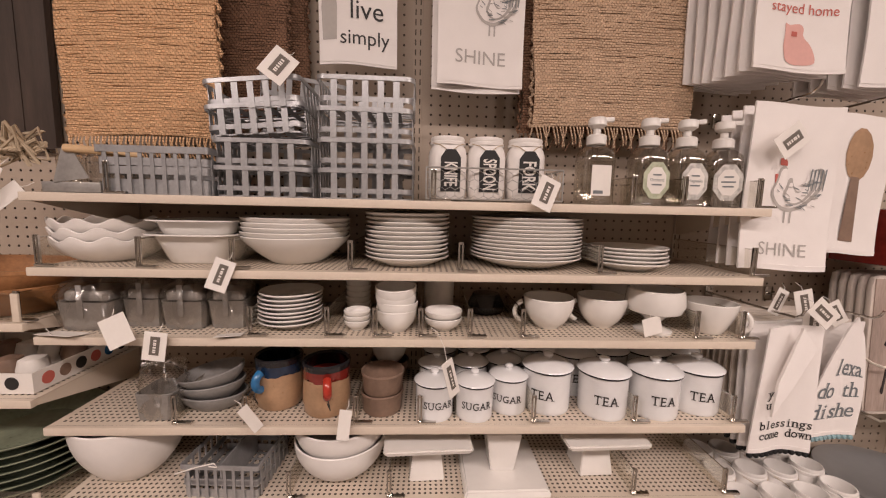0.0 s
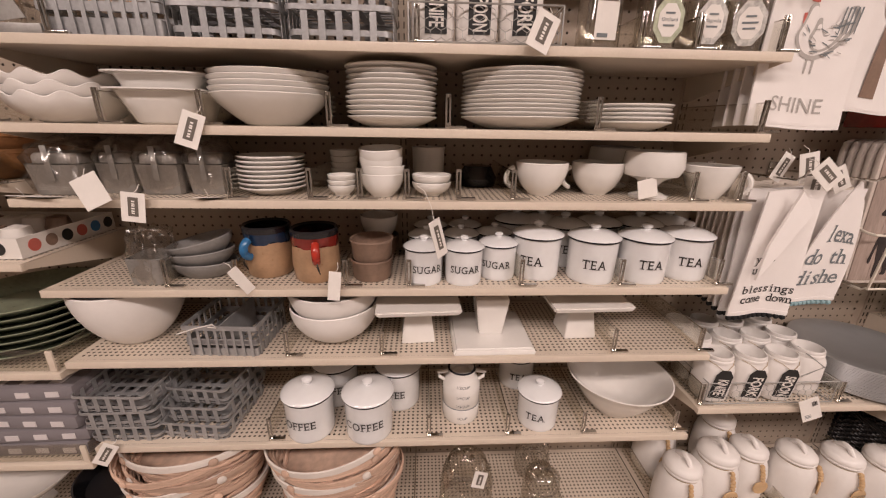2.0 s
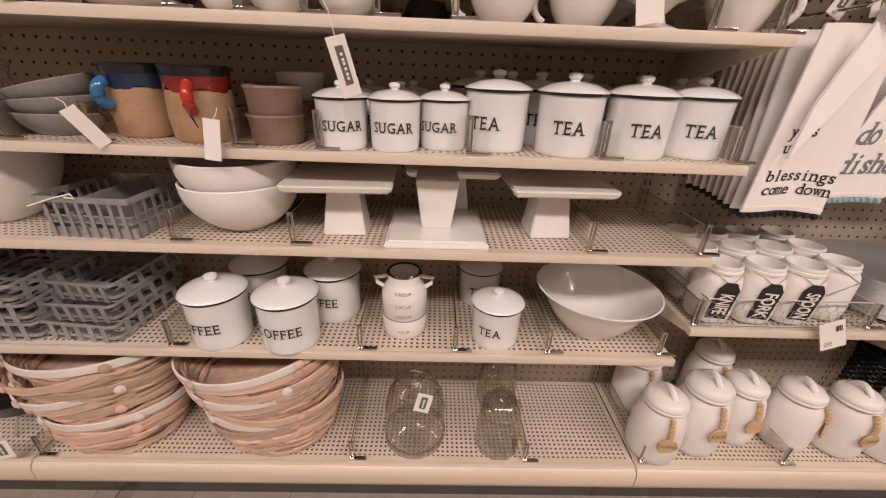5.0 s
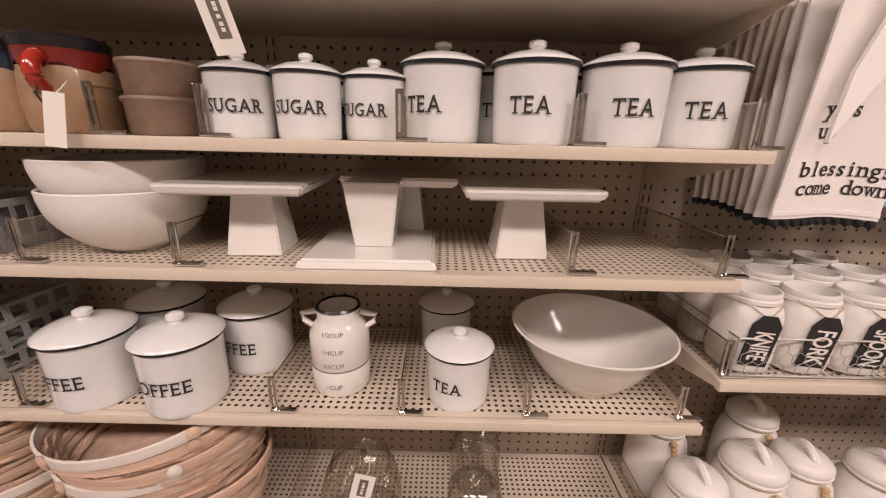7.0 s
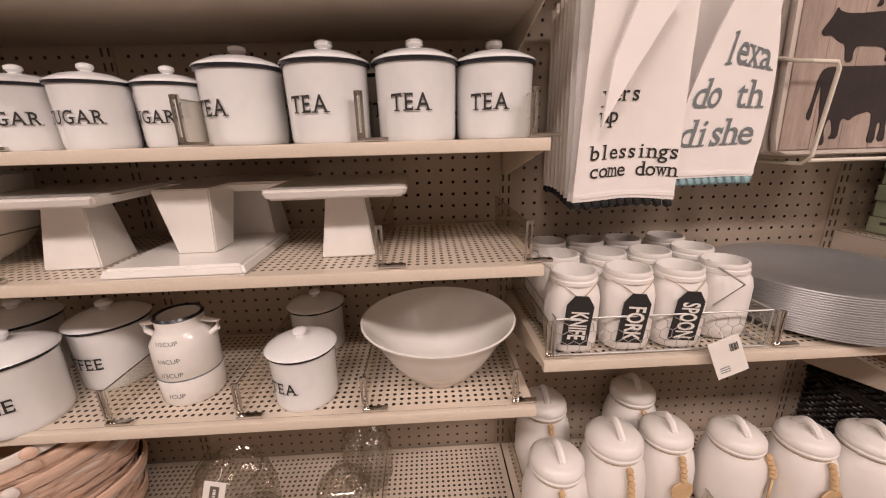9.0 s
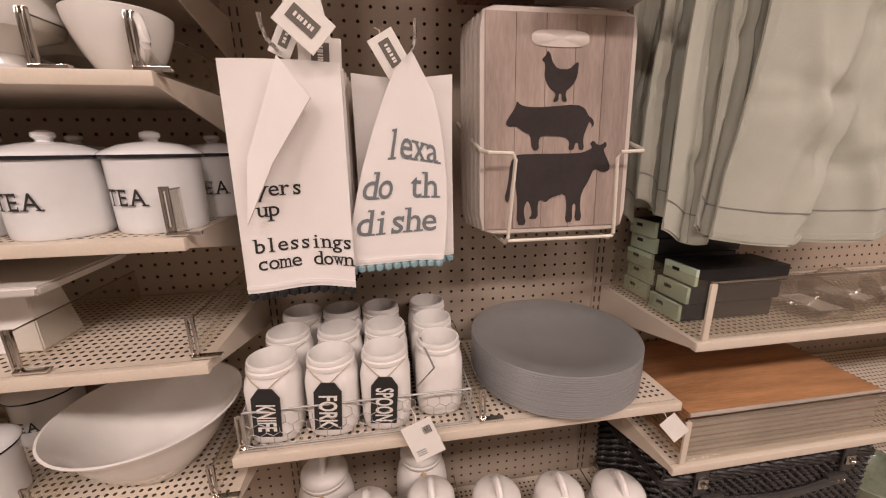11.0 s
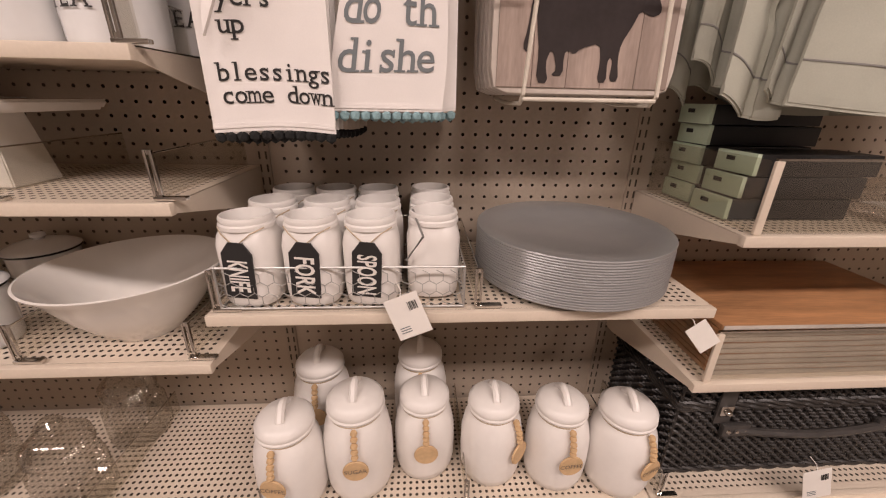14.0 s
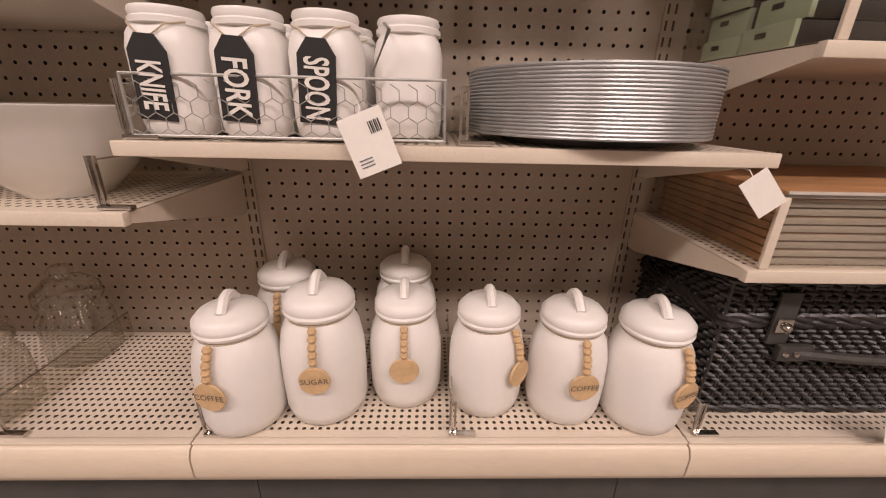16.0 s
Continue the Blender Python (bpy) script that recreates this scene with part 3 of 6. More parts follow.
f0 = bowl(0.108, 0.052, 0.062, MATTE, "fluted_bowl", "white ceramic pie dish with a ruffled rim", "ruffled pie dishes on the shelf", (-0.812, 1.098, Z2), 0.4, wave=fluted, segs=104)
stack(f0, 3, 0.019, -0.812, 1.098, Z2)
q0 = vessel([(0, 0.001), (0.055, 0), (0.06, 0.004), (0.082, 0.062), (0.098, 0.064), (0.098, 0.067), (0.08, 0.066), (0.056, 0.008), (0, 0.008)], WHITE, "baking_dish", "white square baking dish with a flat rim", "baking dish", "baking dishes on the shelf", (-0.6, 1.092, Z2), square=2.5)
copy_thing(q0, pose(-0.598, 1.095, Z2 + 0.03, 0, 0, 4))

# small bowls and cups on the third shelf
m0 = bowl(0.03, 0.022, 0.018, WHITE, "dip_bowl", "tiny white dip bowl in a stack", "dip bowls on the shelf", (-0.246, 1.035, Z3), 0.4, wall=0.003)
stack(m0, 3, 0.011, -0.246, 1.035, Z3)
m0 = bowl(0.033, 0.03, 0.022, WHITE, "dip_bowl", "tiny white dip bowl in a stack", "dip bowls on the shelf", (-0.268, 1.175, Z3), 0.3, wall=0.003)
stack(m0, 5, 0.014, -0.268, 1.175, Z3)
m0 = bowl(0.046, 0.048, 0.026, WHITE, "prep_bowl", "small white prep bowl in a leaning stack", "prep bowls on the shelf", (-0.158, 1.032, Z3), 0.5, wall=0.004)
for k, (dx, tl) in enumerate(((0.001, 2), (-0.001, 0), (0, -6))):
    copy_thing(m0, pose(-0.158 + dx, 1.034, Z3 + 0.018 + 0.0175 * k, 0, tl, k * 40))
m0 = bowl(0.043, 0.03, 0.02, WHITE, "dip_bowl", "small white dip bowl with a hang tag", "dip bowls on the shelf", (-0.051, 1.036, Z3), 0.5, wall=0.0035)
copy_thing(m0, pose(-0.051, 1.036, Z3 + 0.0155))
vessel([(0, 0.001), (0.036, 0), (0.039, 0.004), (0.041, 0.09), (0.043, 0.094), (0.041, 0.096), (0.038, 0.09), (0.035, 0.006), (0, 0.006)], MATTE, "tumbler", "tall white ceramic tumbler", "tumbler", "", (-0.057, 1.195, Z3))


def handled_cup(x, y, z, r, h, foot, side, group, label, belly=0.5):
    t = thing("soup_mug", label, "mug", group, at=(x, y, z))
    part("bowl", lathe(cup_profile(r, h, foot, 0.0045, belly)), WHITE, t)
    pts = []
    for k in range(11):
        a = -1.25 + 2.5 * k / 10
        pts.append((side * (r * 0.86 + 0.026 * math.cos(a) + 0.004), 0, h * 0.52 + h * 0.34 * math.sin(a)))
    part("handle", rod(pts, 0.0055, 8), WHITE, t)
    return t


handled_cup(0.200, 1.064, Z3, 0.059, 0.072, 0.028, -1, "soup mugs on the shelf", "wide white stoneware soup mug")
handled_cup(0.336, 1.078, Z3, 0.059, 0.072, 0.028, -1, "soup mugs on the shelf", "wide white stoneware soup mug")
mug_turned = handled_cup(0.574, 1.034, Z3, 0.056, 0.072, 0.03, 1, "soup mugs on the shelf", "wide white stoneware soup mug", 0.25)
mug_turned.matrix_basis = pose(0.574, 1.034, Z3, 0, 0, -48)
vessel([(0, 0.001), (0.04, 0), (0.041, 0.005), (0.02, 0.013), (0.016, 0.026), (0.03, 0.04), (0.056, 0.05), (0.064, 0.068), (0.06, 0.1), (0.056, 0.102), (0.055, 0.098), (0.058, 0.07), (0.04, 0.05), (0, 0.044)], WHITE, "footed_bowl", "white glazed footed dessert bowl", "footed bowl", "", (0.441, 1.036, Z3))
vessel([(0, 0.001), (0.04, 0), (0.041, 0.005), (0.02, 0.013), (0.016, 0.026), (0.03, 0.04), (0.056, 0.05), (0.064, 0.068), (0.06, 0.1), (0.056, 0.102), (0.055, 0.098), (0.058, 0.07), (0.04, 0.05), (0, 0.044)], WHITE, "footed_bowl", "white glazed footed dessert bowl", "footed bowl", "", (0.43, 1.2, Z3))
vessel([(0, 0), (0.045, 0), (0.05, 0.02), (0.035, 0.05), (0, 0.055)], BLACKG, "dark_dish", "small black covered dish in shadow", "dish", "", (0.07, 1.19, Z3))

# galvanised caddies
for k, (x, y, w) in enumerate(((-0.815, 1.055, 0.115), (-0.715, 1.07, 0.085), (-0.62, 1.06, 0.095), (-0.53, 1.065, 0.085))):
    t = thing("metal_caddy", "small galvanised metal caddy wrapped in clear plastic", "caddy", "metal caddies on the shelf", at=(x, y, Z3))
    wall = lathe([(0, 0.001), (w * 0.40, 0), (w * 0.42, 0.003), (w * 0.47, 0.062), (w * 0.48, 0.063), (w * 0.45, 0.061), (w * 0.39, 0.004), (0, 0.004)], 40, square=7)
    part("box", wall, GALVDARK, t)
    part("lid", lathe([(0, 0.085), (w * 0.36, 0.084), (w * 0.40, 0.078), (w * 0.40, 0.064), (0, 0.064)], 36, square=7), GALVDARK, t)
    part("handle", box(-0.006, 0.006, -w * 0.49, -w * 0.47, 0.03, 0.1, 0.001), GALVDARK, t)
    part("plastic_wrap", lathe([(w * 0.49, 0.01), (w * 0.53, 0.035), (w * 0.5, 0.055), (w * 0.54, 0.075), (w * 0.46, 0.092), (w * 0.36, 0.104), (w * 0.16, 0.108), (0, 0.106)], 72, square=3, wave=lambda a, i: (1 + 0.05 * math.sin(9 * a + 1.7 * i + k) * math.sin(4 * a + i) + 0.035 * math.sin(17 * a + 3 * i), 0.007 * math.sin(5 * a + 2 * i) + 0.004 * math.sin(13 * a + i))), BAG, t)


# enamel canisters
def canister(r, h, text, size, name, group, at, turn=0):
    t = thing(name, "white enamel %s canister with a dark rim and lid" % text.lower(), "canister", group, at=pose(*at) @ pose(0, 0, 0, 0, 0, turn))
    part("body", lathe([(0, 0.001), (r * 0.93, 0), (r * 0.96, 0.003), (r * 0.97, 0.01), (r, h * 0.93), (r * 1.02, h * 0.97), (r * 1.01, h), (0, h)], 48), ENAMEL, t)
    part("rim", lathe([(r * 1.0, h * 0.94), (r * 1.055, h * 0.95), (r * 1.075, h * 0.97), (r * 1.07, h * 0.99), (r * 1.0, h * 0.995)], 48), NAVY, t)
    lid = part("lid", lathe([(r * 1.0, h * 0.99), (r * 1.08, h * 0.993), (r * 1.06, h * 1.015), (r * 0.95, h * 1.05), (r * 0.7, h * 1.11), (r * 0.35, h * 1.15), (0, h * 1.16)], 48), ENAMEL, t)
    part("knob", lathe([(r * 0.16, 0), (r * 0.15, h * 0.03), (r * 0.22, h * 0.07), (r * 0.21, h * 0.12), (r * 0.12, h * 0.145), (0, h * 0.15)], 24), ENAMEL, lid).location = (0, 0, h * 1.145)
    serif_letters(text, size, INK, t, pose(0, 0, h * 0.47), bend=r + 0.0012, width=0.86)
    return t


s0 = canister(0.0435, 0.084, "SUGAR", 0.0235, "sugar_canister", "sugar canisters", (-0.068, 1.022, Z4), 14)
for x, y, a in ((0.024, 1.02, 2), (0.109, 1.05, -14), (-0.062, 1.115, 10), (0.026, 1.125, 0), (0.115, 1.14, 5), (-0.05, 1.21, 0), (0.045, 1.215, 8)):
    copy_thing(s0, pose(x, y, Z4, 0, 0, a))
t0 = canister(0.0565, 0.104, "TEA", 0.031, "tea_canister", "tea canisters", (0.205, 1.06, Z4), -26)
for x, y, a in ((0.332, 1.036, -14), (0.456, 1.036, -6), (0.570, 1.055, -14), (0.25, 1.19, 0), (0.302, 1.15, -8), (0.40, 1.17, 12), (0.51, 1.165, 0), (0.6, 1.18, 10), (0.185, 1.2, 0)):
    copy_thing(t0, pose(x, y, Z4, 0, 0, a))
t0 = canister(0.0545, 0.099, "TEA", 0.029, "tea_canister", "tea canisters on the lower shelf", (0.243, 1.036, Z6), -22)
copy_thing(t0, pose(0.222, 1.205, Z6, 0, 0, -5))
c0 = canister(0.062, 0.121, "COFFEE", 0.032, "coffee_canister", "coffee canisters", (-0.366, 1.022, Z6), -17)
for x, y, a in ((-0.212, 1.014, -3), (-0.142, 1.130, -26), (-0.325, 1.15, -6)):
    copy_thing(c0, pose(x, y, Z6, 0, 0, a))


# painted pottery mugs
def pottery(x, y, glaze, label, ha):
    t = thing("pottery_mug", label, "mug", "pottery mugs", at=(x, y, Z4))
    part("body", lathe([(0, 0.001), (0.046, 0), (0.051, 0.006), (0.054, 0.04), (0.052, 0.072), (0.05, 0.084)], 40), TAN, t)
    part("glazed_rim", lathe([(0.0505, 0.083), (0.0518, 0.086), (0.052, 0.112), (0.0535, 0.118), (0.051, 0.12), (0.047, 0.112), (0.046, 0.03), (0, 0.02)], 40, wave=lambda a, i: (1, 0.004 * math.sin(5 * a) + 0.002 * math.sin(11 * a) if i < 2 else 0)), DARKBLUE if glaze is BLUE else DARKRED, t)
    part("black_lip", lathe([(0.0528, 0.106), (0.0545, 0.118), (0.051, 0.122), (0.046, 0.117), (0.0455, 0.09)], 40), BLACKG, t)
    pts = [(0.05 + 0.020 * math.cos(a), 0, 0.074 + 0.020 * math.sin(a)) for a in [-1.3 + 2.6 * k / 9 for k in range(10)]]
    h = part("handle", rod(pts, 0.0095, 10), glaze, t)
    h.rotation_euler = (0, 0, radians(ha))
    tg = part("cord", rod([(0.07, 0, 0.06), (0.078, 0.004, 0.045), (0.07, 0.006, 0.03), (0.076, 0, 0.05)], 0.0012), INK, t)
    tg.rotation_euler = (0, 0, radians(ha))
    return t


pottery(-0.437, 1.075, BLUE, "tan pottery mug with a blue glazed top", -115)
pottery(-0.318, 1.045, RED, "tan pottery mug with a red glazed top", -75)
r0 = vessel([(0, 0.001), (0.042, 0), (0.045, 0.005), (0.047, 0.04), (0.05, 0.046), (0.049, 0.05), (0.046, 0.048), (0.042, 0.008), (0, 0.008)], BROWN, "ramekin", "brown stoneware ramekin in a stack", "ramekin", "ramekins", (-0.19, 1.045, Z4))
copy_thing(r0, pose(-0.189, 1.046, Z4 + 0.046))
bowl(0.05, 0.055, 0.035, WHITE, "small_bowl", "small white bowl at the back of the shelf", "", (-0.188, 1.19, Z4 + 0.06), 0.4)
bowl(0.052, 0.06, 0.035, BROWN, "small_bowl", "brown bowl under a white bowl", "", (-0.188, 1.19, Z4), 0.3)
o0 = vessel(cup_profile(0.075, 0.036, 0.05, 0.005, 0.3), GREY, "oval_dish", "grey oval stoneware dish in a leaning stack", "dish", "oval dishes", (-0.583, 1.06, Z4), sy=0.72)
copy_thing(o0, pose(-0.585, 1.062, Z4 + 0.024, 0, -5, 0))
copy_thing(o0, pose(-0.58, 1.064, Z4 + 0.05, 4, -13, 0))
t = thing("wrapped_caddy", "small galvanised box wrapped in crinkled clear plastic", "caddy", at=(-0.675, 1.03, Z4))
part("box", lathe([(0, 0.001), (0.036, 0), (0.037, 0.003), (0.04, 0.06), (0.038, 0.061), (0.034, 0.004), (0, 0.004)], 36, square=7), GALVDARK, t)
part("plastic_wrap", lathe([(0.041, 0.004), (0.045, 0.03), (0.041, 0.05), (0.046, 0.075), (0.039, 0.092), (0.043, 0.108), (0.026, 0.118), (0, 0.116)], 72, wave=lambda a, i: (1 + 0.08 * math.sin(6 * a + 2 * i) * math.sin(3 * a + i) + 0.05 * math.sin(15 * a + 3 * i), 0.006 * math.sin(5 * a + 2 * i) + 0.004 * math.sin(12 * a))), BAG, t)

# fifth shelf
bowl(0.118, 0.15, 0.052, MATTE, "mixing_bowl", "very large white ceramic mixing bowl", "", (-0.79, 1.085, Z5), 0.45, wall=0.006, segs=64)
b2 = bowl(0.109, 0.098, 0.046, MATTE, "serving_bowl", "large white ceramic serving bowl in a stack of two", "serving bowls", (-0.293, 1.078, Z5), 0.55, wall=0.005, segs=56)
copy_thing(b2, pose(-0.293, 1.078, Z5 + 0.044))


def square_frustum(w0, w1, z0, z1, bevel=0.002):
    bm = bmesh.new()
    lo = [bm.verts.new((sx * w0 / 2, sy * w0 / 2, z0)) for sx, sy in ((-1, -1), (1, -1), (1, 1), (-1, 1))]
    hi = [bm.verts.new((sx * w1 / 2, sy * w1 / 2, z1)) for sx, sy in ((-1, -1), (1, -1), (1, 1), (-1, 1))]
    bm.faces.new(lo[::-1])
    bm.faces.new(hi)
    for k in range(4):
        bm.faces.new((lo[k], lo[(k + 1) % 4], hi[(k + 1) % 4], hi[k]))
    bmesh.ops.bevel(bm, geom=list(bm.edges), offset=bevel, segments=2, affect="EDGES")
    return bm


def cake_stand(x, y, turn, flip=False, label="square white ceramic cake stand"):
    t = thing("cake_stand", label, "cake stand", "cake stands", at=pose(x, y, Z5 + (0.118 if flip else 0), 180 if flip else 0, 0, turn))
    part("pedestal", square_frustum(0.084, 0.058, 0, 0.103), WHITE, t)
    top = square_frustum(0.190, 0.204, 0.102, 0.118, 0.004)
    part("top", top, WHITE, t)
    return t


cake_stand(-0.084, 1.072, 3)
cake_stand(0.335, 1.085, 2)
cake_stand(0.101, 1.072, 1, True, "square white ceramic cake stand turned upside down")
cake_stand(0.135, 1.205, 0, False)


# strip-metal baskets
def strip_basket(w, d, h, name, label, group, at, bands=(0.2,), n=6, m=5, rounded=0.02, floor_h=0.0, mat=GALV):
    t = thing(name, label, "basket", group, at=at)

    def ring(z, zh, grow, th=0.0012, bm=None):
        k = 5
        pts = []
        for cx, cy, a0 in ((1, 1, 0), (-1, 1, 90), (-1, -1, 180), (1, -1, 270)):
            for i in range(k + 1):
                a = radians(a0 + 90 * i / k)
                pts.append((cx * (w / 2 + grow - rounded) + rounded * math.cos(a), cy * (d / 2 + grow - rounded) + rounded * math.sin(a)))
        bm = bm or bmesh.new()
        lo = [bm.verts.new((x, y, z)) for x, y in pts]
        hi = [bm.verts.new((x, y, z + zh)) for x, y in pts]
        li = [bm.verts.new((x * (1 - 2 * th / w), y * (1 - 2 * th / d), z)) for x, y in pts]
        ii = [bm.verts.new((x * (1 - 2 * th / w), y * (1 - 2 * th / d), z + zh)) for x, y in pts]
        q = len(pts)
        for i in range(q):
            j = (i + 1) % q
            bm.faces.new((lo[i], lo[j], hi[j], hi[i]))
            bm.faces.new((ii[i], ii[j], li[j], li[i]))
            bm.faces.new((hi[i], hi[j], ii[j], ii[i]))
            bm.faces.new((li[i], li[j], lo[j], lo[i]))
        return bm

    for b in bands:
        part("band", ring(h * b, h * 0.16, -0.002), mat, t)
    part("rim", ring(h * 0.86, h * 0.14, 0.0018, 0.002), mat, t)
    fl = ring(0, max(floor_h, 0.003), -0.004)
    for i in range(n):
        x = -w / 2 + rounded + (w - 2 * rounded) * (i + 0.5) / n
        box(x - w / n * 0.16, x + w / n * 0.16, -d / 2 + 0.008, d / 2 - 0.008, 0.0005, 0.0012, bm=fl)
    for i in range(m):
        y = -d / 2 + rounded + (d - 2 * rounded) * (i + 0.5) / m
        box(-w / 2 + 0.008, w / 2 - 0.008, y - d / m * 0.16, y + d / m * 0.16, 0.0013, 0.002, bm=fl)
    part("base", fl, mat, t)["kind"] = "stuff"
    sm = None
    for i in range(n):
        x = -w / 2 + rounded + (w - 2 * rounded) * (i + 0.5) / n
        for sy in (-1, 1):
            if sm is None:
                o = part("slat", box(-w / n * 0.16, w / n * 0.16, -0.0008, 0.0008, 0.001, h * 0.95), mat, t, smooth=False)
                sm = o.data
            else:
                o = link("slat", sm, None, t)
            o.location = (x, sy * (d / 2 - 0.0008), 0)
    for i in range(m):
        y = -d / 2 + rounded + (d - 2 * rounded) * (i + 0.5) / m
        for sx in (-1, 1):
            o = link("slat", sm, None, t)
            o.location = (sx * (w / 2 - 0.0008), y, 0)
            o.rotation_euler = (0, 0, radians(90))
    return t


lab = "galvanised strip-metal basket in a stack"
g0 = strip_basket(0.195, 0.15, 0.062, "metal_basket", lab, "metal baskets stacked on the top shelf", (-0.222, 1.066, Z1), n=5)
for k in range(1, 4):
    copy_thing(g0, pose(-0.224 + 0.003 * (k % 2), 1.066, Z1 + 0.061 * k, 0, 0, (-1, 1.5, 0.6)[k - 1]))
for k in range(2):
    copy_thing(g0, pose(-0.432, 1.066, Z1 + 0.055 * k, 0, 0, 1 - k))
for k in range(2):
    copy_thing(g0, pose(-0.444, 1.07, Z1 + 0.122 + 0.05 * k, -3, -5, 2 - 3 * k))
copy_thing(g0, pose(-0.40, 1.2, Z1 + 0.225, 8, 6, 10))
strip_basket(0.215, 0.2, 0.095, "long_metal_basket", "long galvanised strip-metal basket with a solid base", "metal baskets", (-0.638, 1.083, Z1), bands=(0.42, 0.6), n=9, m=7, rounded=0.006, floor_h=0.03)
cr = strip_basket(0.17, 0.17, 0.08, "divided_basket", "grey strip-metal basket with a middle partition", "metal baskets", pose(-0.533, 1.068, Z5, 0, 0, -3), bands=(0.36, 0.4), n=8, m=7, rounded=0.005, floor_h=0.02)
part("partition", box(-0.0015, 0.0015, -0.08, 0.08, 0.002, 0.078), GALV, cr)
part("handle_cord", rod([(-0.095, -0.09, 0.06), (-0.05, -0.088, 0.075), (-0.01, -0.088, 0.086), (0.0, -0.09, 0.078), (-0.02, -0.09, 0.08)], 0.0015), CARD, cr)
g1 = strip_basket(0.175, 0.2, 0.047, "metal_basket", lab, "metal baskets stacked on the lower shelf", (-0.82, 1.085, Z6), n=5, m=5, rounded=0.014)
for k in range(1, 3):
    copy_thing(g1, pose(-0.82 - 0.004 * k, 1.083, Z6 + 0.046 * k, 0, 0, (0, 1.5, -2)[k]))
for k in range(3):
    copy_thing(g1, pose(-0.642 + 0.004 * k, 1.088 + 0.02 * k, Z6 + 0.04 * k, 0 if k < 1 else 3, 0 if k < 1 else -4, (-6, -8, -11)[k]))

# sixth shelf: measuring crock and bowl
t = thing("measuring_crock", "cream ceramic measuring cup set shaped like a milk churn", "measuring cups", at=(0.034, 1.064, Z6))
part("body", lathe([(0, 0.001), (0.047, 0), (0.05, 0.006), (0.051, 0.048), (0.0495, 0.05), (0.051, 0.052), (0.051, 0.09), (0.05, 0.108), (0.04, 0.126), (0.036, 0.132), (0.037, 0.15), (0.034, 0.152), (0.031, 0.13), (0, 0.12)], 40), WHITE, t)
part("rim", lathe([(0.036, 0.148), (0.0385, 0.151), (0.036, 0.155), (0.032, 0.152)], 36), NAVY, t, "dark painted rim")
for sx in (-1, 1):
    part("handle", rod([(sx * 0.046, 0, 0.112), (sx * 0.06, 0, 0.122), (sx * 0.064, 0, 0.135), (sx * 0.05, 0, 0.137), (sx * 0.037, 0, 0.14)], 0.005, 8), WHITE, t)
for txt, z in (("1/2CUP", 0.118), ("1/4CUP", 0.088), ("1/3CUP", 0.062), ("1CUP", 0.022)):
    letters(txt, 0.0115, GREYINK, t, pose(0, 0, z), bend=0.0516 if z < 0.1 else 0.0475)
part("seam_line", lathe([(0.0505, 0.0485), (0.0514, 0.05), (0.0505, 0.0515)], 40), GREYINK, t)
vessel([(0, 0.002), (0.05, 0), (0.054, 0.006), (0.077, 0.028), (0.098, 0.056), (0.114, 0.084), (0.126, 0.104), (0.137, 0.115), (0.1385, 0.118), (0.135, 0.119), (0.122, 0.104), (0.109, 0.083), (0.092, 0.055), (0.07, 0.030), (0.04, 0.014), (0, 0.011)], WHITE, "flared_bowl", "large white serving bowl with a flared rim", "bowl", "", (0.478, 1.078, Z6), segs=64)


# chipwood baskets on the base shelf
def chip_stack(x, y, n, seed):
    rnd = random.Random(seed)
    for k in range(n):
        t = thing("chipwood_basket", "oval pinkish chipwood basket in a nested stack", "basket", "chipwood baskets on the base shelf", at=pose(x + rnd.uniform(-0.006, 0.006), y + rnd.uniform(-0.004, 0.004), ZB + 0.002 + 0.0272 * k, rnd.uniform(-4, 3), rnd.uniform(-9, 2), rnd.uniform(-9, 9)))
        rx, ry = 0.160 + 0.003 * k, 0.120 + 0.0016 * k
        part("bottom", lathe([(0, 0.001), (0.85, 0), (0.87, 0.003), (0, 0.004)], 40, sx=rx, sy=ry), CHIP, t)
        for j in range(8):
            z = 0.006 + 0.0088 * j
            g = 0.84 + 0.02 * j
            ph = rnd.uniform(0, 6)
            bm = lathe([(g, z), (g + 0.03, z + 0.001), (g + 0.04, z + 0.005), (g + 0.034, z + 0.0095), (g + 0.008, z + 0.009), (g, z)], 56, sx=rx, sy=ry, wave=lambda a, i: (1 + 0.016 * math.sin(9 * a + ph + j) + 0.010 * math.sin(23 * a + j * ph), 0.007 * math.sin(2 * a + ph + 0.4 * j) + 0.0035 * math.sin(7 * a + j * ph)))
            part("strip", bm, CHIP, t)
        hoop = lathe([(1.015, 0.071), (1.045, 0.072), (1.052, 0.081), (1.048, 0.090), (1.02, 0.091), (1.01, 0.08), (1.015, 0.071)], 56, sx=rx, sy=ry, wave=lambda a, i: (1, 0.005 * math.sin(2 * a + seed)))
        part("hoop", hoop, CHIPWHITE if k in (2, 5, n - 1) else CHIP, t)
        for a in (-2.2, -0.9):
            b = part("rivet", lathe([(0, 0), (0.011, 0), (0.0115, 0.003), (0.005, 0.006), (0, 0.007)], 14), CHIPWHITE if k % 4 == 2 else CHIP, t)
            b.matrix_basis = Matrix.Translation((1.05 * rx * math.cos(a), 1.05 * ry * math.sin(a), 0.083)) @ Vector((math.cos(a), math.sin(a) * rx / ry, 0)).to_track_quat("Z", "Y").to_matrix().to_4x4()


chip_stack(-0.716, 1.080, 9, 3)
chip_stack(-0.312, 1.080, 9, 8)

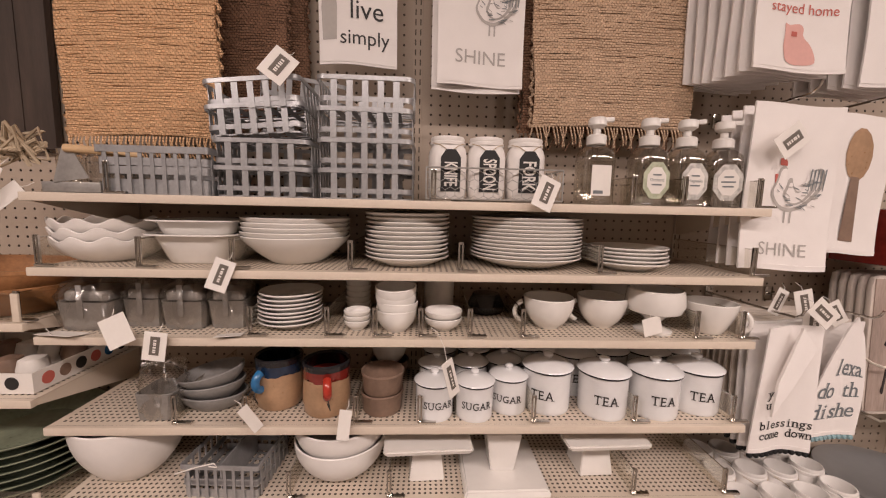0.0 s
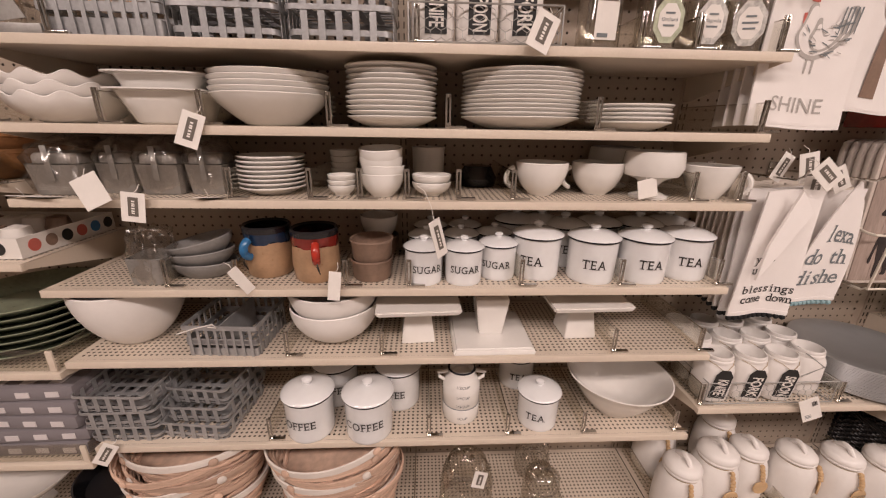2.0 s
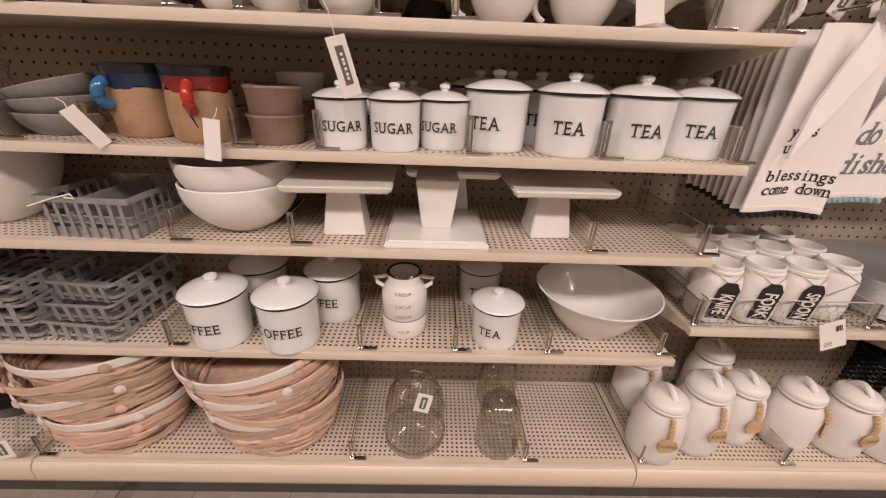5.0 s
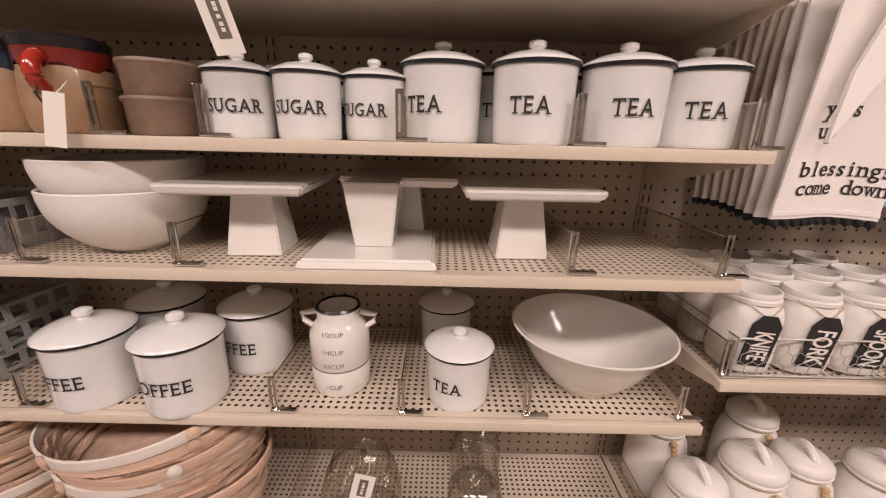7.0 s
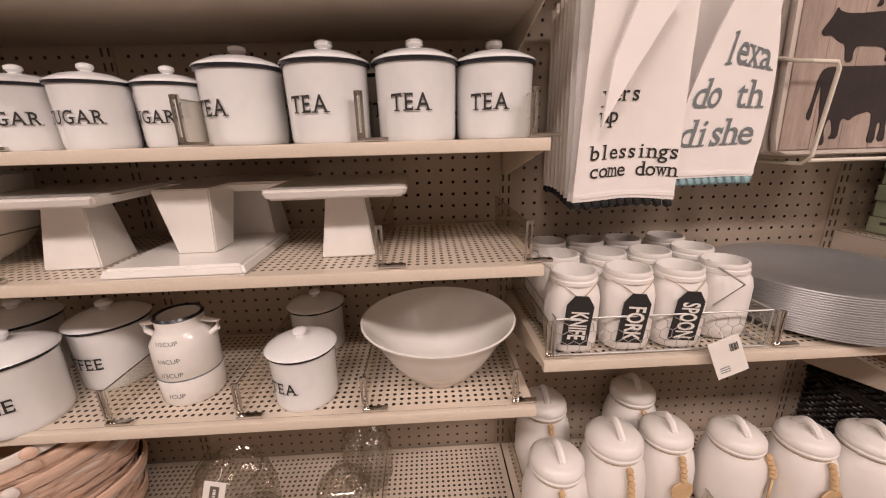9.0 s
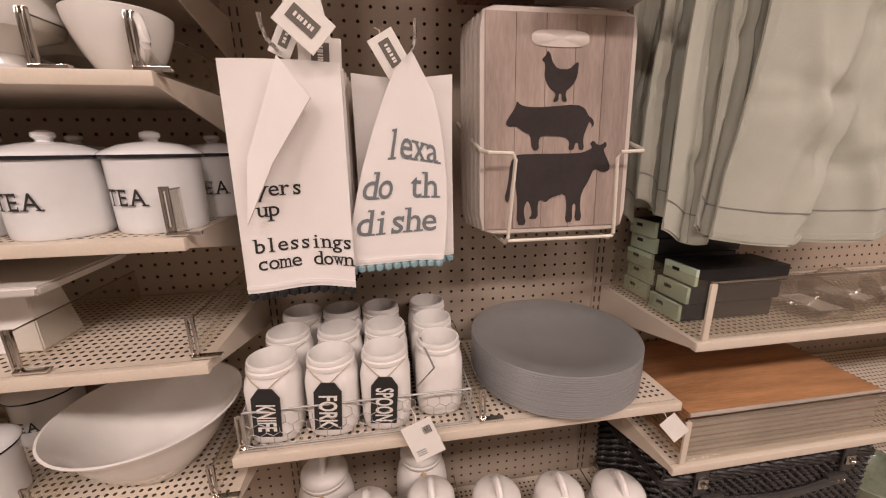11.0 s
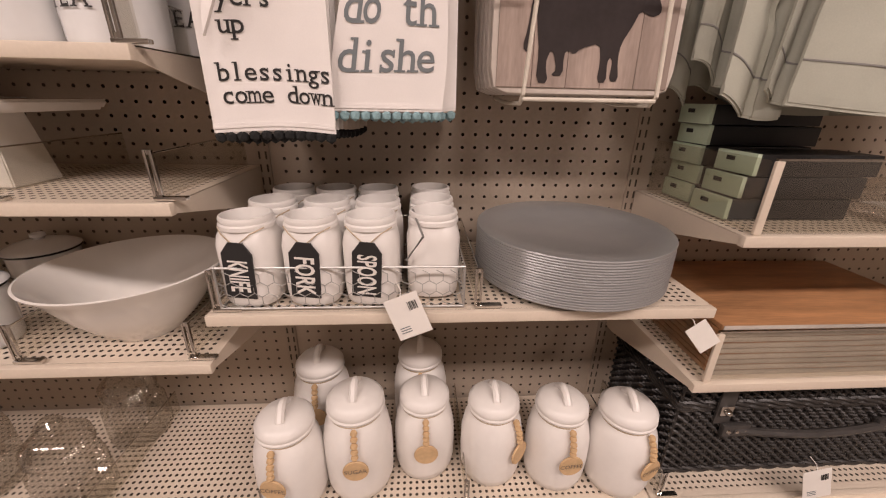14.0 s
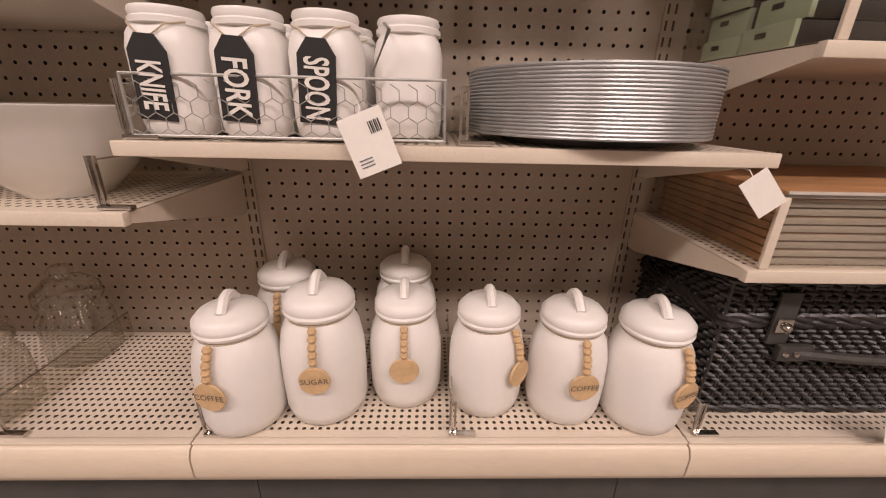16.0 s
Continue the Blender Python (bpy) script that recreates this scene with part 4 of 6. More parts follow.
# glass jars on the base shelf
t = thing("glass_cloche_jar", "large clear glass jar with a price tag", "glass jar", at=(0.06, 1.062, ZB))
part("body", lathe([(0, 0.001), (0.07, 0), (0.078, 0.004), (0.08, 0.03), (0.079, 0.11), (0.07, 0.15), (0.055, 0.165), (0.053, 0.17)], 48), GLASS, t)
part("base_ring", lathe([(0.077, 0.001), (0.082, 0.003), (0.083, 0.02), (0.078, 0.023)], 48), GLASS, t)
part("lid", lathe([(0.056, 0.166), (0.06, 0.17), (0.058, 0.182), (0.035, 0.196), (0.012, 0.2), (0.01, 0.205), (0.014, 0.215), (0, 0.222)], 40), GLASS, t)
part("tag_ball", lathe([(0, 0), (0.006, 0.003), (0.008, 0.008), (0.006, 0.013), (0, 0.016)], 16), CHROME, t).location = (0.01, -0.02, 0.205)
for x, y in ((0.283, 1.036), (0.3, 1.19)):
    t = thing("glass_jar", "cut glass storage jar with a round stopper", "glass jar", "glass storage jars", at=(x, y, ZB))
    part("body", lathe([(0, 0.001), (0.052, 0), (0.057, 0.004), (0.058, 0.03), (0.056, 0.09), (0.046, 0.108), (0.046, 0.118), (0.05, 0.12)], 48, wave=lambda a, i: (1 + (0.03 * math.cos(10 * a) if i < 5 else 0), 0)), GLASS, t)
    part("stopper", lathe([(0.046, 0.119), (0.052, 0.124), (0.05, 0.145), (0.03, 0.165), (0.016, 0.17), (0.02, 0.182), (0.012, 0.192), (0, 0.194)], 36), GLASS, t)


# ---- mason jars with cutlery tags ----
def mason(at, text=None, group="mason jars", turn=0, lean=0):
    t = thing("mason_jar", ("white ceramic mason jar with a black %s tag" % text.lower()) if text else "white ceramic mason jar without a tag", "mason jar", group, at=pose(*at) @ pose(0, 0, 0, 0, 0, turn))
    part("body", lathe([(0, 0.001), (0.036, 0), (0.0385, 0.004), (0.0405, 0.02), (0.0408, 0.09), (0.038, 0.104), (0.034, 0.111), (0.0345, 0.114)], 40, square=0.9), MATTE, t)
    part("neck", lathe([(0.0345, 0.112), (0.038, 0.1135), (0.038, 0.119), (0.0355, 0.121), (0.037, 0.126), (0.0355, 0.130), (0.033, 0.1305), (0.0315, 0.127), (0.0315, 0.03), (0, 0.02)], 40), MATTE, t)
    if text:
        part("twine", rod([(-0.033, -0.02, 0.116), (-0.02, -0.036, 0.111), (-0.004, -0.0425, 0.099), (0.004, -0.0425, 0.098), (0.02, -0.036, 0.111), (0.033, -0.02, 0.116)], 0.0009), TWINE, t)
        k = [(-0.0208, -0.086), (0.0208, -0.086), (0.0208, -0.016), (0.010, 0.0), (-0.010, 0.0), (-0.0208, -0.016)]
        g = flat(k, SLATE, t, pose(0.002, -0.0455, 0.101, 3, lean, 0), "tag", 0.0025)
        letters(text, 0.038, CARD, g, pose(-0.001, -0.0012, -0.050, 0, 90, 0) @ Matrix.Diagonal((0.056 / (0.0225 * len(text)), 1, 1, 1)), bold=0.0008)
    return t


# ---- wire caddies ----
def wire_caddy(at, w, d, h, loops=()):
    t = thing("wire_caddy", "galvanised wire caddy with chicken-wire sides", "wire caddy", "wire caddies", at=at)
    for z in (0.004, h):
        part("frame", rod([(-w / 2, 0, z), (w / 2, 0, z), (w / 2, d, z), (-w / 2, d, z)], 0.0018, closed=True), WIRE, t)
    for x, y in ((-w / 2, 0), (w / 2, 0), (w / 2, d), (-w / 2, d)):
        part("corner_wire", rod([(x, y, 0.003), (x, y, h)], 0.0016), WIRE, t)
    bm = bmesh.new()

    def hexes(o, ux, length):
        s = 0.0115
        cols, rows = int(length / (s * 1.732)) + 1, int(h / (s * 1.5)) + 1
        for r in range(rows):
            for c in range(cols):
                cx, cz = (c + 0.5 * (r % 2)) * s * 1.732, r * s * 1.5
                p = [(cx, cz - s), (cx + s * 0.866, cz - s / 2), (cx + s * 0.866, cz + s / 2), (cx, cz + s)]
                p = [(min(max(a, 0), length), min(max(b, 0.004), h)) for a, b in p]
                q = [Vector(o) + Vector(ux) * a + Vector((0, 0, b)) for a, b in p]
                for a, b in zip(q, q[1:]):
                    if (a - b).length > 0.002:
                        rod([a, b], 0.0006, 4, bm=bm)

    hexes((-w / 2, 0, 0), (1, 0, 0), w)
    hexes((-w / 2, 0, 0), (0, 1, 0), d)
    hexes((w / 2, 0, 0), (0, 1, 0), d)
    part("chicken_wire", bm, WIRE, t)
    return t


wire_caddy((0.047, 0.985, Z1 + 0.001), 0.285, 0.12, 0.068)
for x, tx, a in ((-0.05, "KNIFE", 4), (0.034, "SPOON", 0), (0.12, "FORK", -3)):
    mason((x, 1.038, Z1 + 0.006), tx, "mason jars on the top shelf", a)
for y0 in (0.9775,):
    wc = wire_caddy((0.835, y0, ZR + 0.001), 0.35, 0.255, 0.068)
    part("handle", rod([(0.09, 0.02, 0.07), (0.115, -0.004, 0.115), (0.10, 0.06, 0.135), (0.12, 0.09, 0.07)], 0.002), WIRE, wc)
for r, (y, xs) in enumerate(((1.020, (0.698, 0.788, 0.874)), (1.108, (0.704, 0.792, 0.876)), (1.196, (0.712, 0.79, 0.868)))):
    for x, tx in zip(xs, ("KNIFE", "FORK", "SPOON")):
        mason((x, y, ZR + 0.006), tx, "mason jars in the wire caddy", -4 + 3 * r, 4)
for y in (1.040, 1.122, 1.205):
    mason((0.966, y, ZR + 0.006), None, "mason jars in the wire caddy")

# ---- silver chargers ----
ch = vessel([(0, 0.001), (0.11, 0), (0.115, 0.002), (0.122, 0.008), (0.162, 0.0108), (0.1646, 0.0109), (0.1655, 0.0127), (0.1646, 0.0146), (0.160, 0.0148), (0.124, 0.0108), (0.117, 0.0055), (0, 0.0045)], SILVER, "charger_plate", "round silver charger plate in a tall stack", "charger plate", "silver charger plates", (1.212, 1.107, ZR), segs=72)
rnd = random.Random(4)
for k in range(1, 19):
    copy_thing(ch, pose(1.212 + rnd.uniform(-0.0004, 0.0004), 1.107 + rnd.uniform(-0.0004, 0.0004), ZR + 0.0042 * k, 0, 0, rnd.uniform(0, 360)))


# ---- lidded jars with wooden tags ----
def cookie_jar(x, y, r, h, text, tag_turn, turn):
    h *= 0.975
    t = thing("lidded_jar", "white ceramic lidded jar with a wooden bead tag", "jar", "lidded jars on the base shelf", at=pose(x, y, ZB, 0, 0, turn))
    part("body", lathe([(0, 0.001), (r * 0.8, 0), (r * 0.9, 0.005), (r * 0.98, 0.025), (r, h * 0.3), (r * 0.985, h * 0.5), (r * 0.9, h * 0.64), (r * 0.76, h * 0.725), (r * 0.72, h * 0.74), (r * 0.74, h * 0.755), (r * 0.6, h * 0.76)], 44, wave=lambda a, i: (1 + 0.008 * math.sin(3 * a + i * 0.7), 0)), MATTE, t)
    lid = part("lid", lathe([(r * 0.7, h * 0.757), (r * 0.80, h * 0.765), (r * 0.82, h * 0.785), (r * 0.79, h * 0.80), (r * 0.81, h * 0.815), (r * 0.80, h * 0.85), (r * 0.66, h * 0.895), (r * 0.3, h * 0.92), (0, h * 0.925)], 44), MATTE, t)
    hp = [(0, -r * 0.42 + r * 0.84 * k / 8, h * 0.905 + h * 0.085 * math.sin(math.pi * k / 8)) for k in range(9)]
    part("handle", rod(hp, 0.0078, 8), MATTE, lid)
    part("cord", rod([(r * 0.745 * math.cos(a), r * 0.745 * math.sin(a), h * 0.742) for a in [2 * math.pi * k / 28 for k in range(28)]], 0.0012, closed=True), TWINE, t)
    tz = [(0.735, 0.80), (0.69, 0.86), (0.645, 0.93), (0.60, 0.965), (0.555, 0.99)]
    ca, sa = math.sin(radians(tag_turn)), -math.cos(radians(tag_turn))
    for z, f in tz:
        b = part("bead", lathe([(0, -0.006), (0.005, -0.0045), (0.0068, 0), (0.005, 0.0045), (0, 0.006)], 12), WOODTAG, t)
        b.location = (ca * (r * f + 0.006), sa * (r * f + 0.006), h * z)
    disc = part("tag", lathe([(0, -0.002), (0.0225, -0.002), (0.0235, 0), (0.0225, 0.002), (0, 0.002)], 28), WOODTAG, t)
    disc.matrix_basis = Matrix.Translation((ca * (r + 0.006), sa * (r + 0.006), h * 0.42)) @ pose(0, 0, 0, 0, 0, tag_turn) @ pose(0, 0, 0, 90)
    if text:
        letters(text, 0.0130, CARDDARK, disc, pose(0, 0, 0.0028, -90))
    return t


for a in ((0.697, 1.028, 0.064, 0.226, "COFFEE", -12, 4), (0.822, 1.055, 0.067, 0.248, "SUGAR", 4, 0), (0.953, 1.088, 0.062, 0.221, "", 2, 0), (1.091, 1.068, 0.063, 0.219, "", 42, 0), (1.224, 1.052, 0.063, 0.221, "COFFEE", 4, 0), (1.350, 1.034, 0.066, 0.221, "COFFEE", 26, -6), (0.722, 1.19, 0.064, 0.226, "", 0, 0), (0.945, 1.21, 0.062, 0.232, "", 0, 0)):
    cookie_jar(*a)


# ---- soap bottles ----
def soap(x, y, lab_mat, text, turn=0):
    t = thing("soap_bottle", "clear pump soap bottle with a printed label", "soap bottle", "soap bottles on the top shelf", at=pose(x, y, Z1, 0, 0, turn))
    part("bottle", lathe([(0, 0.001), (0.034, 0), (0.037, 0.004), (0.037, 0.1), (0.034, 0.115), (0.022, 0.127), (0.016, 0.131), (0.016, 0.136)], 40, square=1.5), GLASS, t)
    part("soap", lathe([(0, 0.006), (0.033, 0.006), (0.0335, 0.095), (0, 0.095)], 36, square=1.5), ACRYL, t)
    part("collar", lathe([(0.0175, 0.131), (0.021, 0.133), (0.021, 0.15), (0.017, 0.154), (0.008, 0.156), (0.008, 0.172), (0, 0.172)], 28), PUMP, t)
    part("pump_head", lathe([(0, 0.168), (0.012, 0.168), (0.0195, 0.174), (0.0195, 0.186), (0.016, 0.191), (0, 0.192)], 28), PUMP, t)
    part("spout", box(-0.001, 0.034, -0.006, 0.006, 0.181, 0.1905, 0.002), PUMP, t).rotation_euler = (0, 0, radians(-25))
    pts = [(0.031 * math.cos(a), 0.055 + 0.042 * math.sin(a)) for a in [2 * math.pi * k / 8 + math.pi / 8 for k in range(8)]]
    if text == "plain":
        pts = [(-0.027, 0.02), (0.018, 0.02), (0.018, 0.085), (-0.027, 0.085)]
    lb = flat(pts, lab_mat, t, pose(0, -0.0382, 0), "label", 0.0006)
    if text != "plain":
        flat([(p[0] * 0.72, 0.055 + (p[1] - 0.055) * 0.72) for p in pts], CARD, lb, pose(0, -0.001, 0), "panel", 0.0006)
        if text in ("Orchard", "Magnolia"):
            letters(text, 0.0092, GREYINK, lb, pose(0, -0.0022, 0.056))
        for z, w in ((0.067, 0.009), (0.056, 0.0 if len(text) > 1 else 0.014), (0.046, 0.011)):
            if not w:
                continue
            flat([(-w, z - 0.0016), (w, z - 0.0016), (w, z + 0.0016), (-w, z + 0.0016)], GREYINK, lb, pose(0, -0.002, 0), "text_bar", 0.0004)
    else:
        flat([(-0.022, 0.024), (0.0, 0.024), (0.0, 0.031), (-0.022, 0.031)], GREYINK, lb, pose(0, -0.001, 0), "text_bar", 0.0004)


soap(0.281, 1.045, CARD, "plain", 6)
soap(0.399, 1.04, LABELG, "Orchard", 0)
soap(0.484, 1.04, LABELW, "Magnolia", 0)
soap(0.573, 1.045, LABELW, "c", -14)


# ---- hanging cloths ----
def folds(amp, n, phase=0.0, lean=0.0, fan=0.0):
    def f(u, v):
        return (lean * v + fan * (u - 0.5) * v, -amp * (0.35 + 0.65 * v) * math.sin(2 * math.pi * n * u + phase + 0.6 * v) - 0.004 * math.sin(5 * v + phase), 0.004 * math.sin(4 * u + phase))
    return f


def towel(name, label, x, y, top, w, h, mat=CLOTH, fold=None, turn=0, group="hanging tea towels", trim=None, thick=0.004):
    t = thing(name, label, "tea towel", group, at=pose(x, y, top, 0, 0, turn))
    part("cloth", sheet(w, h, fold or folds(0.003, 1.2), 28, 28, thick), mat, t)
    part("hem", sheet(w * 0.998, 0.006, lambda u, v: tuple(Vector((fold or folds(0.003, 1.2))(u, 0.965)) + Vector((0, -0.0012, -0.965 * h))), 28, 1, 0.001), mat, t)
    if trim:
        bm = bmesh.new()
        k = int(w / 0.013)
        for i in range(k):
            u = (i + 0.5) / k
            d = (fold or folds(0.003, 1.2))(u, 1)
            m = Matrix.Translation(((u - 0.5) * w + d[0], d[1] + 0.002, -h + d[2] - 0.006))
            bmesh.ops.create_icosphere(bm, subdivisions=1, radius=0.0075, matrix=m)
        part("pompom_trim", bm, trim, t)
    return t


def lay(fold, w, h, x0, z0):
    """Lays flat lettering on a cloth, at x0, z0 from the cloth's top middle."""
    def g(x, z):
        u, v = (x + x0) / w + 0.5, -(z + z0) / h
        d = fold(min(max(u, 0), 1), min(max(v, 0), 1))
        return Vector((x + x0 + d[0], d[1] - 0.0012, z + z0 + d[2]))
    return g


def rooster(t, fold, w, h, x0, z0, s):
    """A plain line-drawn rooster shape with a lettered word below."""
    body = [(-0.5, 0.1), (-0.35, 0.45), (-0.3, 0.8), (-0.12, 0.85), (-0.05, 0.55), (0.15, 0.25), (0.45, 0.35), (0.6, 0.8), (0.85, 0.85), (0.95, 0.45), (0.75, 0.1), (0.45, -0.2), (0.1, -0.35), (-0.25, -0.25)]
    for k, (sc, m) in enumerate(((1.0, PALEINK), (0.86, CLOTH), (0.6, PALEINK), (0.45, CLOTH))):
        f0 = lay(fold, w, h, x0, z0)
        flat(rounded_outline([(a * s * sc + (0.14 * s if k > 1 else 0), b * s * sc + (0.05 * s if k else 0)) for a, b in body]), m, t, pose(0, -0.0006 * k, 0), "rooster_print", f=f0)
    flat([(a * s, b * s) for a, b in ((-0.32, 0.84), (-0.34, 1.0), (-0.24, 0.93), (-0.18, 1.04), (-0.12, 0.9), (-0.12, 0.84))], REDINK, t, pose(0, 0, 0), "comb_print", f=lay(fold, w, h, x0, z0))
    flat([(a * s, b * s) for a, b in ((-0.42, 0.6), (-0.34, 0.62), (-0.3, 0.42), (-0.38, 0.36))], REDINK, t, pose(0, 0, 0), "wattle_print", f=lay(fold, w, h, x0, z0))
    rn2 = random.Random(3)
    for k in range(34):
        a, z = rn2.uniform(-0.35, 0.75), rn2.uniform(-0.2, 0.45)
        q, ln = rn2.uniform(-0.9, 0.3) + 0.9 * a, rn2.uniform(0.08, 0.2)
        ca, sa = math.cos(q) * ln, math.sin(q) * ln
        flat([((a + e) * s, (z + g) * s) for e, g in ((0, 0), (ca + 0.01, sa - 0.02), (ca, sa + 0.012), (0, 0.02))], GREYINK if k % 3 else PALEINK, t, pose(0, -0.0028, 0), "feather_print", f=lay(fold, w, h, x0, z0))
    for a in (0.0, 0.16):
        flat([(a * s - 0.002, -0.3 * s), (a * s + 0.002, -0.3 * s), (a * s + 0.002, -0.62 * s), (a * s - 0.002, -0.62 * s)], PALEINK, t, pose(0, 0, 0), "leg_print", f=lay(fold, w, h, x0, z0))
    for k in range(5):
        a = 0.5 + 0.09 * k
        flat([(a * s, 0.25 * s), ((a + 0.02) * s, 0.25 * s), ((a + 0.06) * s, 0.8 * s), ((a + 0.02) * s, 0.8 * s)], GREYINK, t, pose(0, -0.002, 0), "feather_print", f=lay(fold, w, h, x0, z0))


# towels above the top shelf
f = folds(0.004, 0.8)
t = towel("tea_towel", "white tea towel printed live simply, on a peg", -0.262, 1.15, 2.25, 0.182, 0.325, fold=f)
letters("live", 0.06, INK, t, pose(0, 0, 0), f=lay(f, 0.182, 0.325, 0.02, -0.205))
letters("simply", 0.046, INK, t, pose(0, 0, 0), f=lay(f, 0.182, 0.325, 0.015, -0.265))
flat([(-0.082, -0.27), (-0.05, -0.27), (-0.048, -0.2), (-0.052, -0.15), (-0.08, -0.15), (-0.084, -0.2)], PALEINK, t, pose(0, 0, 0), "jar_print", f=lay(f, 0.182, 0.325, 0, 0))
f = folds(0.004, 0.9, 1)
t = towel("tea_towel", "white tea towel with a rooster print, lettered shine", 0.028, 1.14, 2.25, 0.205, 0.365, fold=f)
rooster(t, f, 0.205, 0.365, 0.02, -0.2, 0.075)
letters("SHINE", 0.045, PALEINK, t, pose(0, 0, 0), f=lay(f, 0.205, 0.365, 0, -0.3))
towel("tea_towel", "white tea towel behind another", 0.02, 1.155, 2.25, 0.215, 0.375, fold=folds(0.004, 1, 2))


def mat_rug(x, y, bottom, w, h, m, label, turn=0, n=46):
    t = thing("woven_placemat", label, "placemat", "woven jute placemats on pegs", at=pose(x, y, bottom + h, 0, 0, turn))
    fo = lambda u, v: (0.006 * math.sin(9 * v), 0.014 * (u - 0.5) ** 2 + 0.006 * math.sin(6 * v), 0.006 * math.sin(3 * u))
    part("backing", sheet(w * 0.99, h, lambda u, v: tuple(Vector(fo(u, v)) + Vector((0, 0.004, 0))), 20, 40, 0.004), m, t)
    yarns = bmesh.new()
    rows = int(h / 0.0068)
    rr = random.Random(rows)
    for k in range(rows):
        v = (k + 0.5) / rows
        ph, am, rad = rr.uniform(0, 6), rr.uniform(0.0004, 0.0016), rr.uniform(0.0037, 0.0046)
        pts = []
        for i in range(37):
            u = i / 36
            e = Vector(fo(u, v))
            pts.append(((u - 0.5) * w + e.x, e.y + 0.0012 * math.sin(i * 2.4 + k * math.pi), -v * h + e.z + am * math.sin(9 * u + ph) + rr.uniform(-0.0005, 0.0005)))
        rod(pts, rad, 5, bm=yarns)
    part("weave", yarns, m, t)
    rn = random.Random(int(w * 1000))
    sm = []
    for k in range(5):
        dx, b = rn.uniform(-0.012, 0.012), rn.uniform(0.6, 1)
        sm.append(rod([(0, 0, 0.006), (dx * 0.3, -0.006, -0.012 * b), (dx, -0.004, -0.032 * b), (dx * 1.5, 0.002, -0.048 * b)], 0.0019, 5))
    meshes = []
    for bm in sm:
        me = bpy.data.meshes.new("fringe")
        bm.to_mesh(me)
        bm.free()
        me.materials.append(m)
        meshes.append(me)
    for i in range(n):
        o = link("fringe", meshes[i % 5], None, t)
        o.location = (-w / 2 + w * (i + 0.5) / n, 0.003, -h)
    for sx in (-1, 1):
        part("edge_braid", rod([(sx * w / 2 + 0.004 * math.sin(k * 1.9), 0.006 + 0.004 * math.cos(k * 1.9), -h * k / 60) for k in range(61)], 0.0045, 6), m, t)
    return t


mat_rug(-0.728, 1.095, 1.735, 0.35, 0.56, JUTE, "golden woven jute placemat with a fringe", -3)
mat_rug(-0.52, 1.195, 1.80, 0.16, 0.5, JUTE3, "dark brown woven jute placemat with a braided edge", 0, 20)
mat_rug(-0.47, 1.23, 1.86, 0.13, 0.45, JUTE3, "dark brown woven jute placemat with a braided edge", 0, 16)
mat_rug(0.362, 1.16, 1.80, 0.40, 0.52, JUTE2, "natural woven jute table runner with a fringe")
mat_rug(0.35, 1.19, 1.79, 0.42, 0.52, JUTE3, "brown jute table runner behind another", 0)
t = thing("wall_sign", "dark rustic wooden sign on the pegboard", "sign", at=(-1.2, 1.24, 1.72))
for k in range(4):
    part("board", box(-0.15 + 0.075 * k, -0.077 + 0.075 * k, 0, 0.02, 0, 0.7, 0.002), RUSTIC, t)

# pig towels and their stack
for k in range(9):
    y = 1.19 - 0.021 * k
    x = 0.615 + 0.011 * k
    f = folds(0.004, 0.7, k)
    t = towel("tea_towel", "white tea towel with a pig print" if k == 8 else "folded white tea towel in a hanging row", x, y, 2.26, 0.21, 0.355, fold=f, group="pig tea towels on a peg")
    if k == 8:
        letters("stayed home", 0.03, REDINK, t, pose(0, 0, 0), f=lay(f, 0.21, 0.355, 0.005, -0.225))
        pig = [(-0.03, -0.35), (-0.038, -0.31), (-0.034, -0.285), (-0.037, -0.262), (-0.026, -0.268), (-0.012, -0.264), (0.0, -0.263), (0.008, -0.27), (0.006, -0.288), (0.026, -0.304), (0.038, -0.33), (0.036, -0.346)]
        flat(rounded_outline(pig), PINKINK, t, pose(0, 0, 0), "pig_print", f=lay(f, 0.21, 0.355, 0.0, 0.008))
        flat([(-0.021, -0.29), (-0.008, -0.29), (-0.008, -0.28), (-0.021, -0.28)], REDINK, t, pose(0, -0.001, 0), "snout_print", f=lay(f, 0.21, 0.355, 0.0, 0.008))
for k in range(5):
    f = folds(0.004, 0.7, k)
    t = towel("tea_towel", "white tea towel with black lettering", 0.895 + 0.012 * k, 1.12 - 0.026 * k, 2.26, 0.2, 0.38, fold=f, group="lettered tea towels on a peg")
    if k == 4:
        letters("is i", 0.03, INK, t, pose(0, 0, 0), f=lay(f, 0.2, 0.38, -0.03, -0.27))
        letters("tha", 0.03, INK, t, pose(0, 0, 0), f=lay(f, 0.2, 0.38, -0.03, -0.345))

# rooster towel and utensil towel in the narrow bay
for k in range(4):
    f = folds(0.004, 0.9, 0.5 * k)
    t = towel("tea_towel", "white rooster tea towel lettered shine, on a hook" if k == 3 else "white tea towel behind the rooster towel", 0.725 - 0.006 * k, 1.12 - 0.037 * k, 1.832, 0.205, 0.36, fold=f, group="rooster tea towels on a hook")
    if k == 3:
        rooster(t, f, 0.205, 0.36, 0.0, -0.2, 0.085)
        letters("SHINE", 0.042, PALEINK, t, pose(0, 0, 0), f=lay(f, 0.205, 0.36, 0.0, -0.315))
f = folds(0.006, 0.6, 1)
t = towel("tea_towel", "white tea towel with a wooden utensil print", 0.91, 1.05, 1.825, 0.15, 0.32, fold=f)
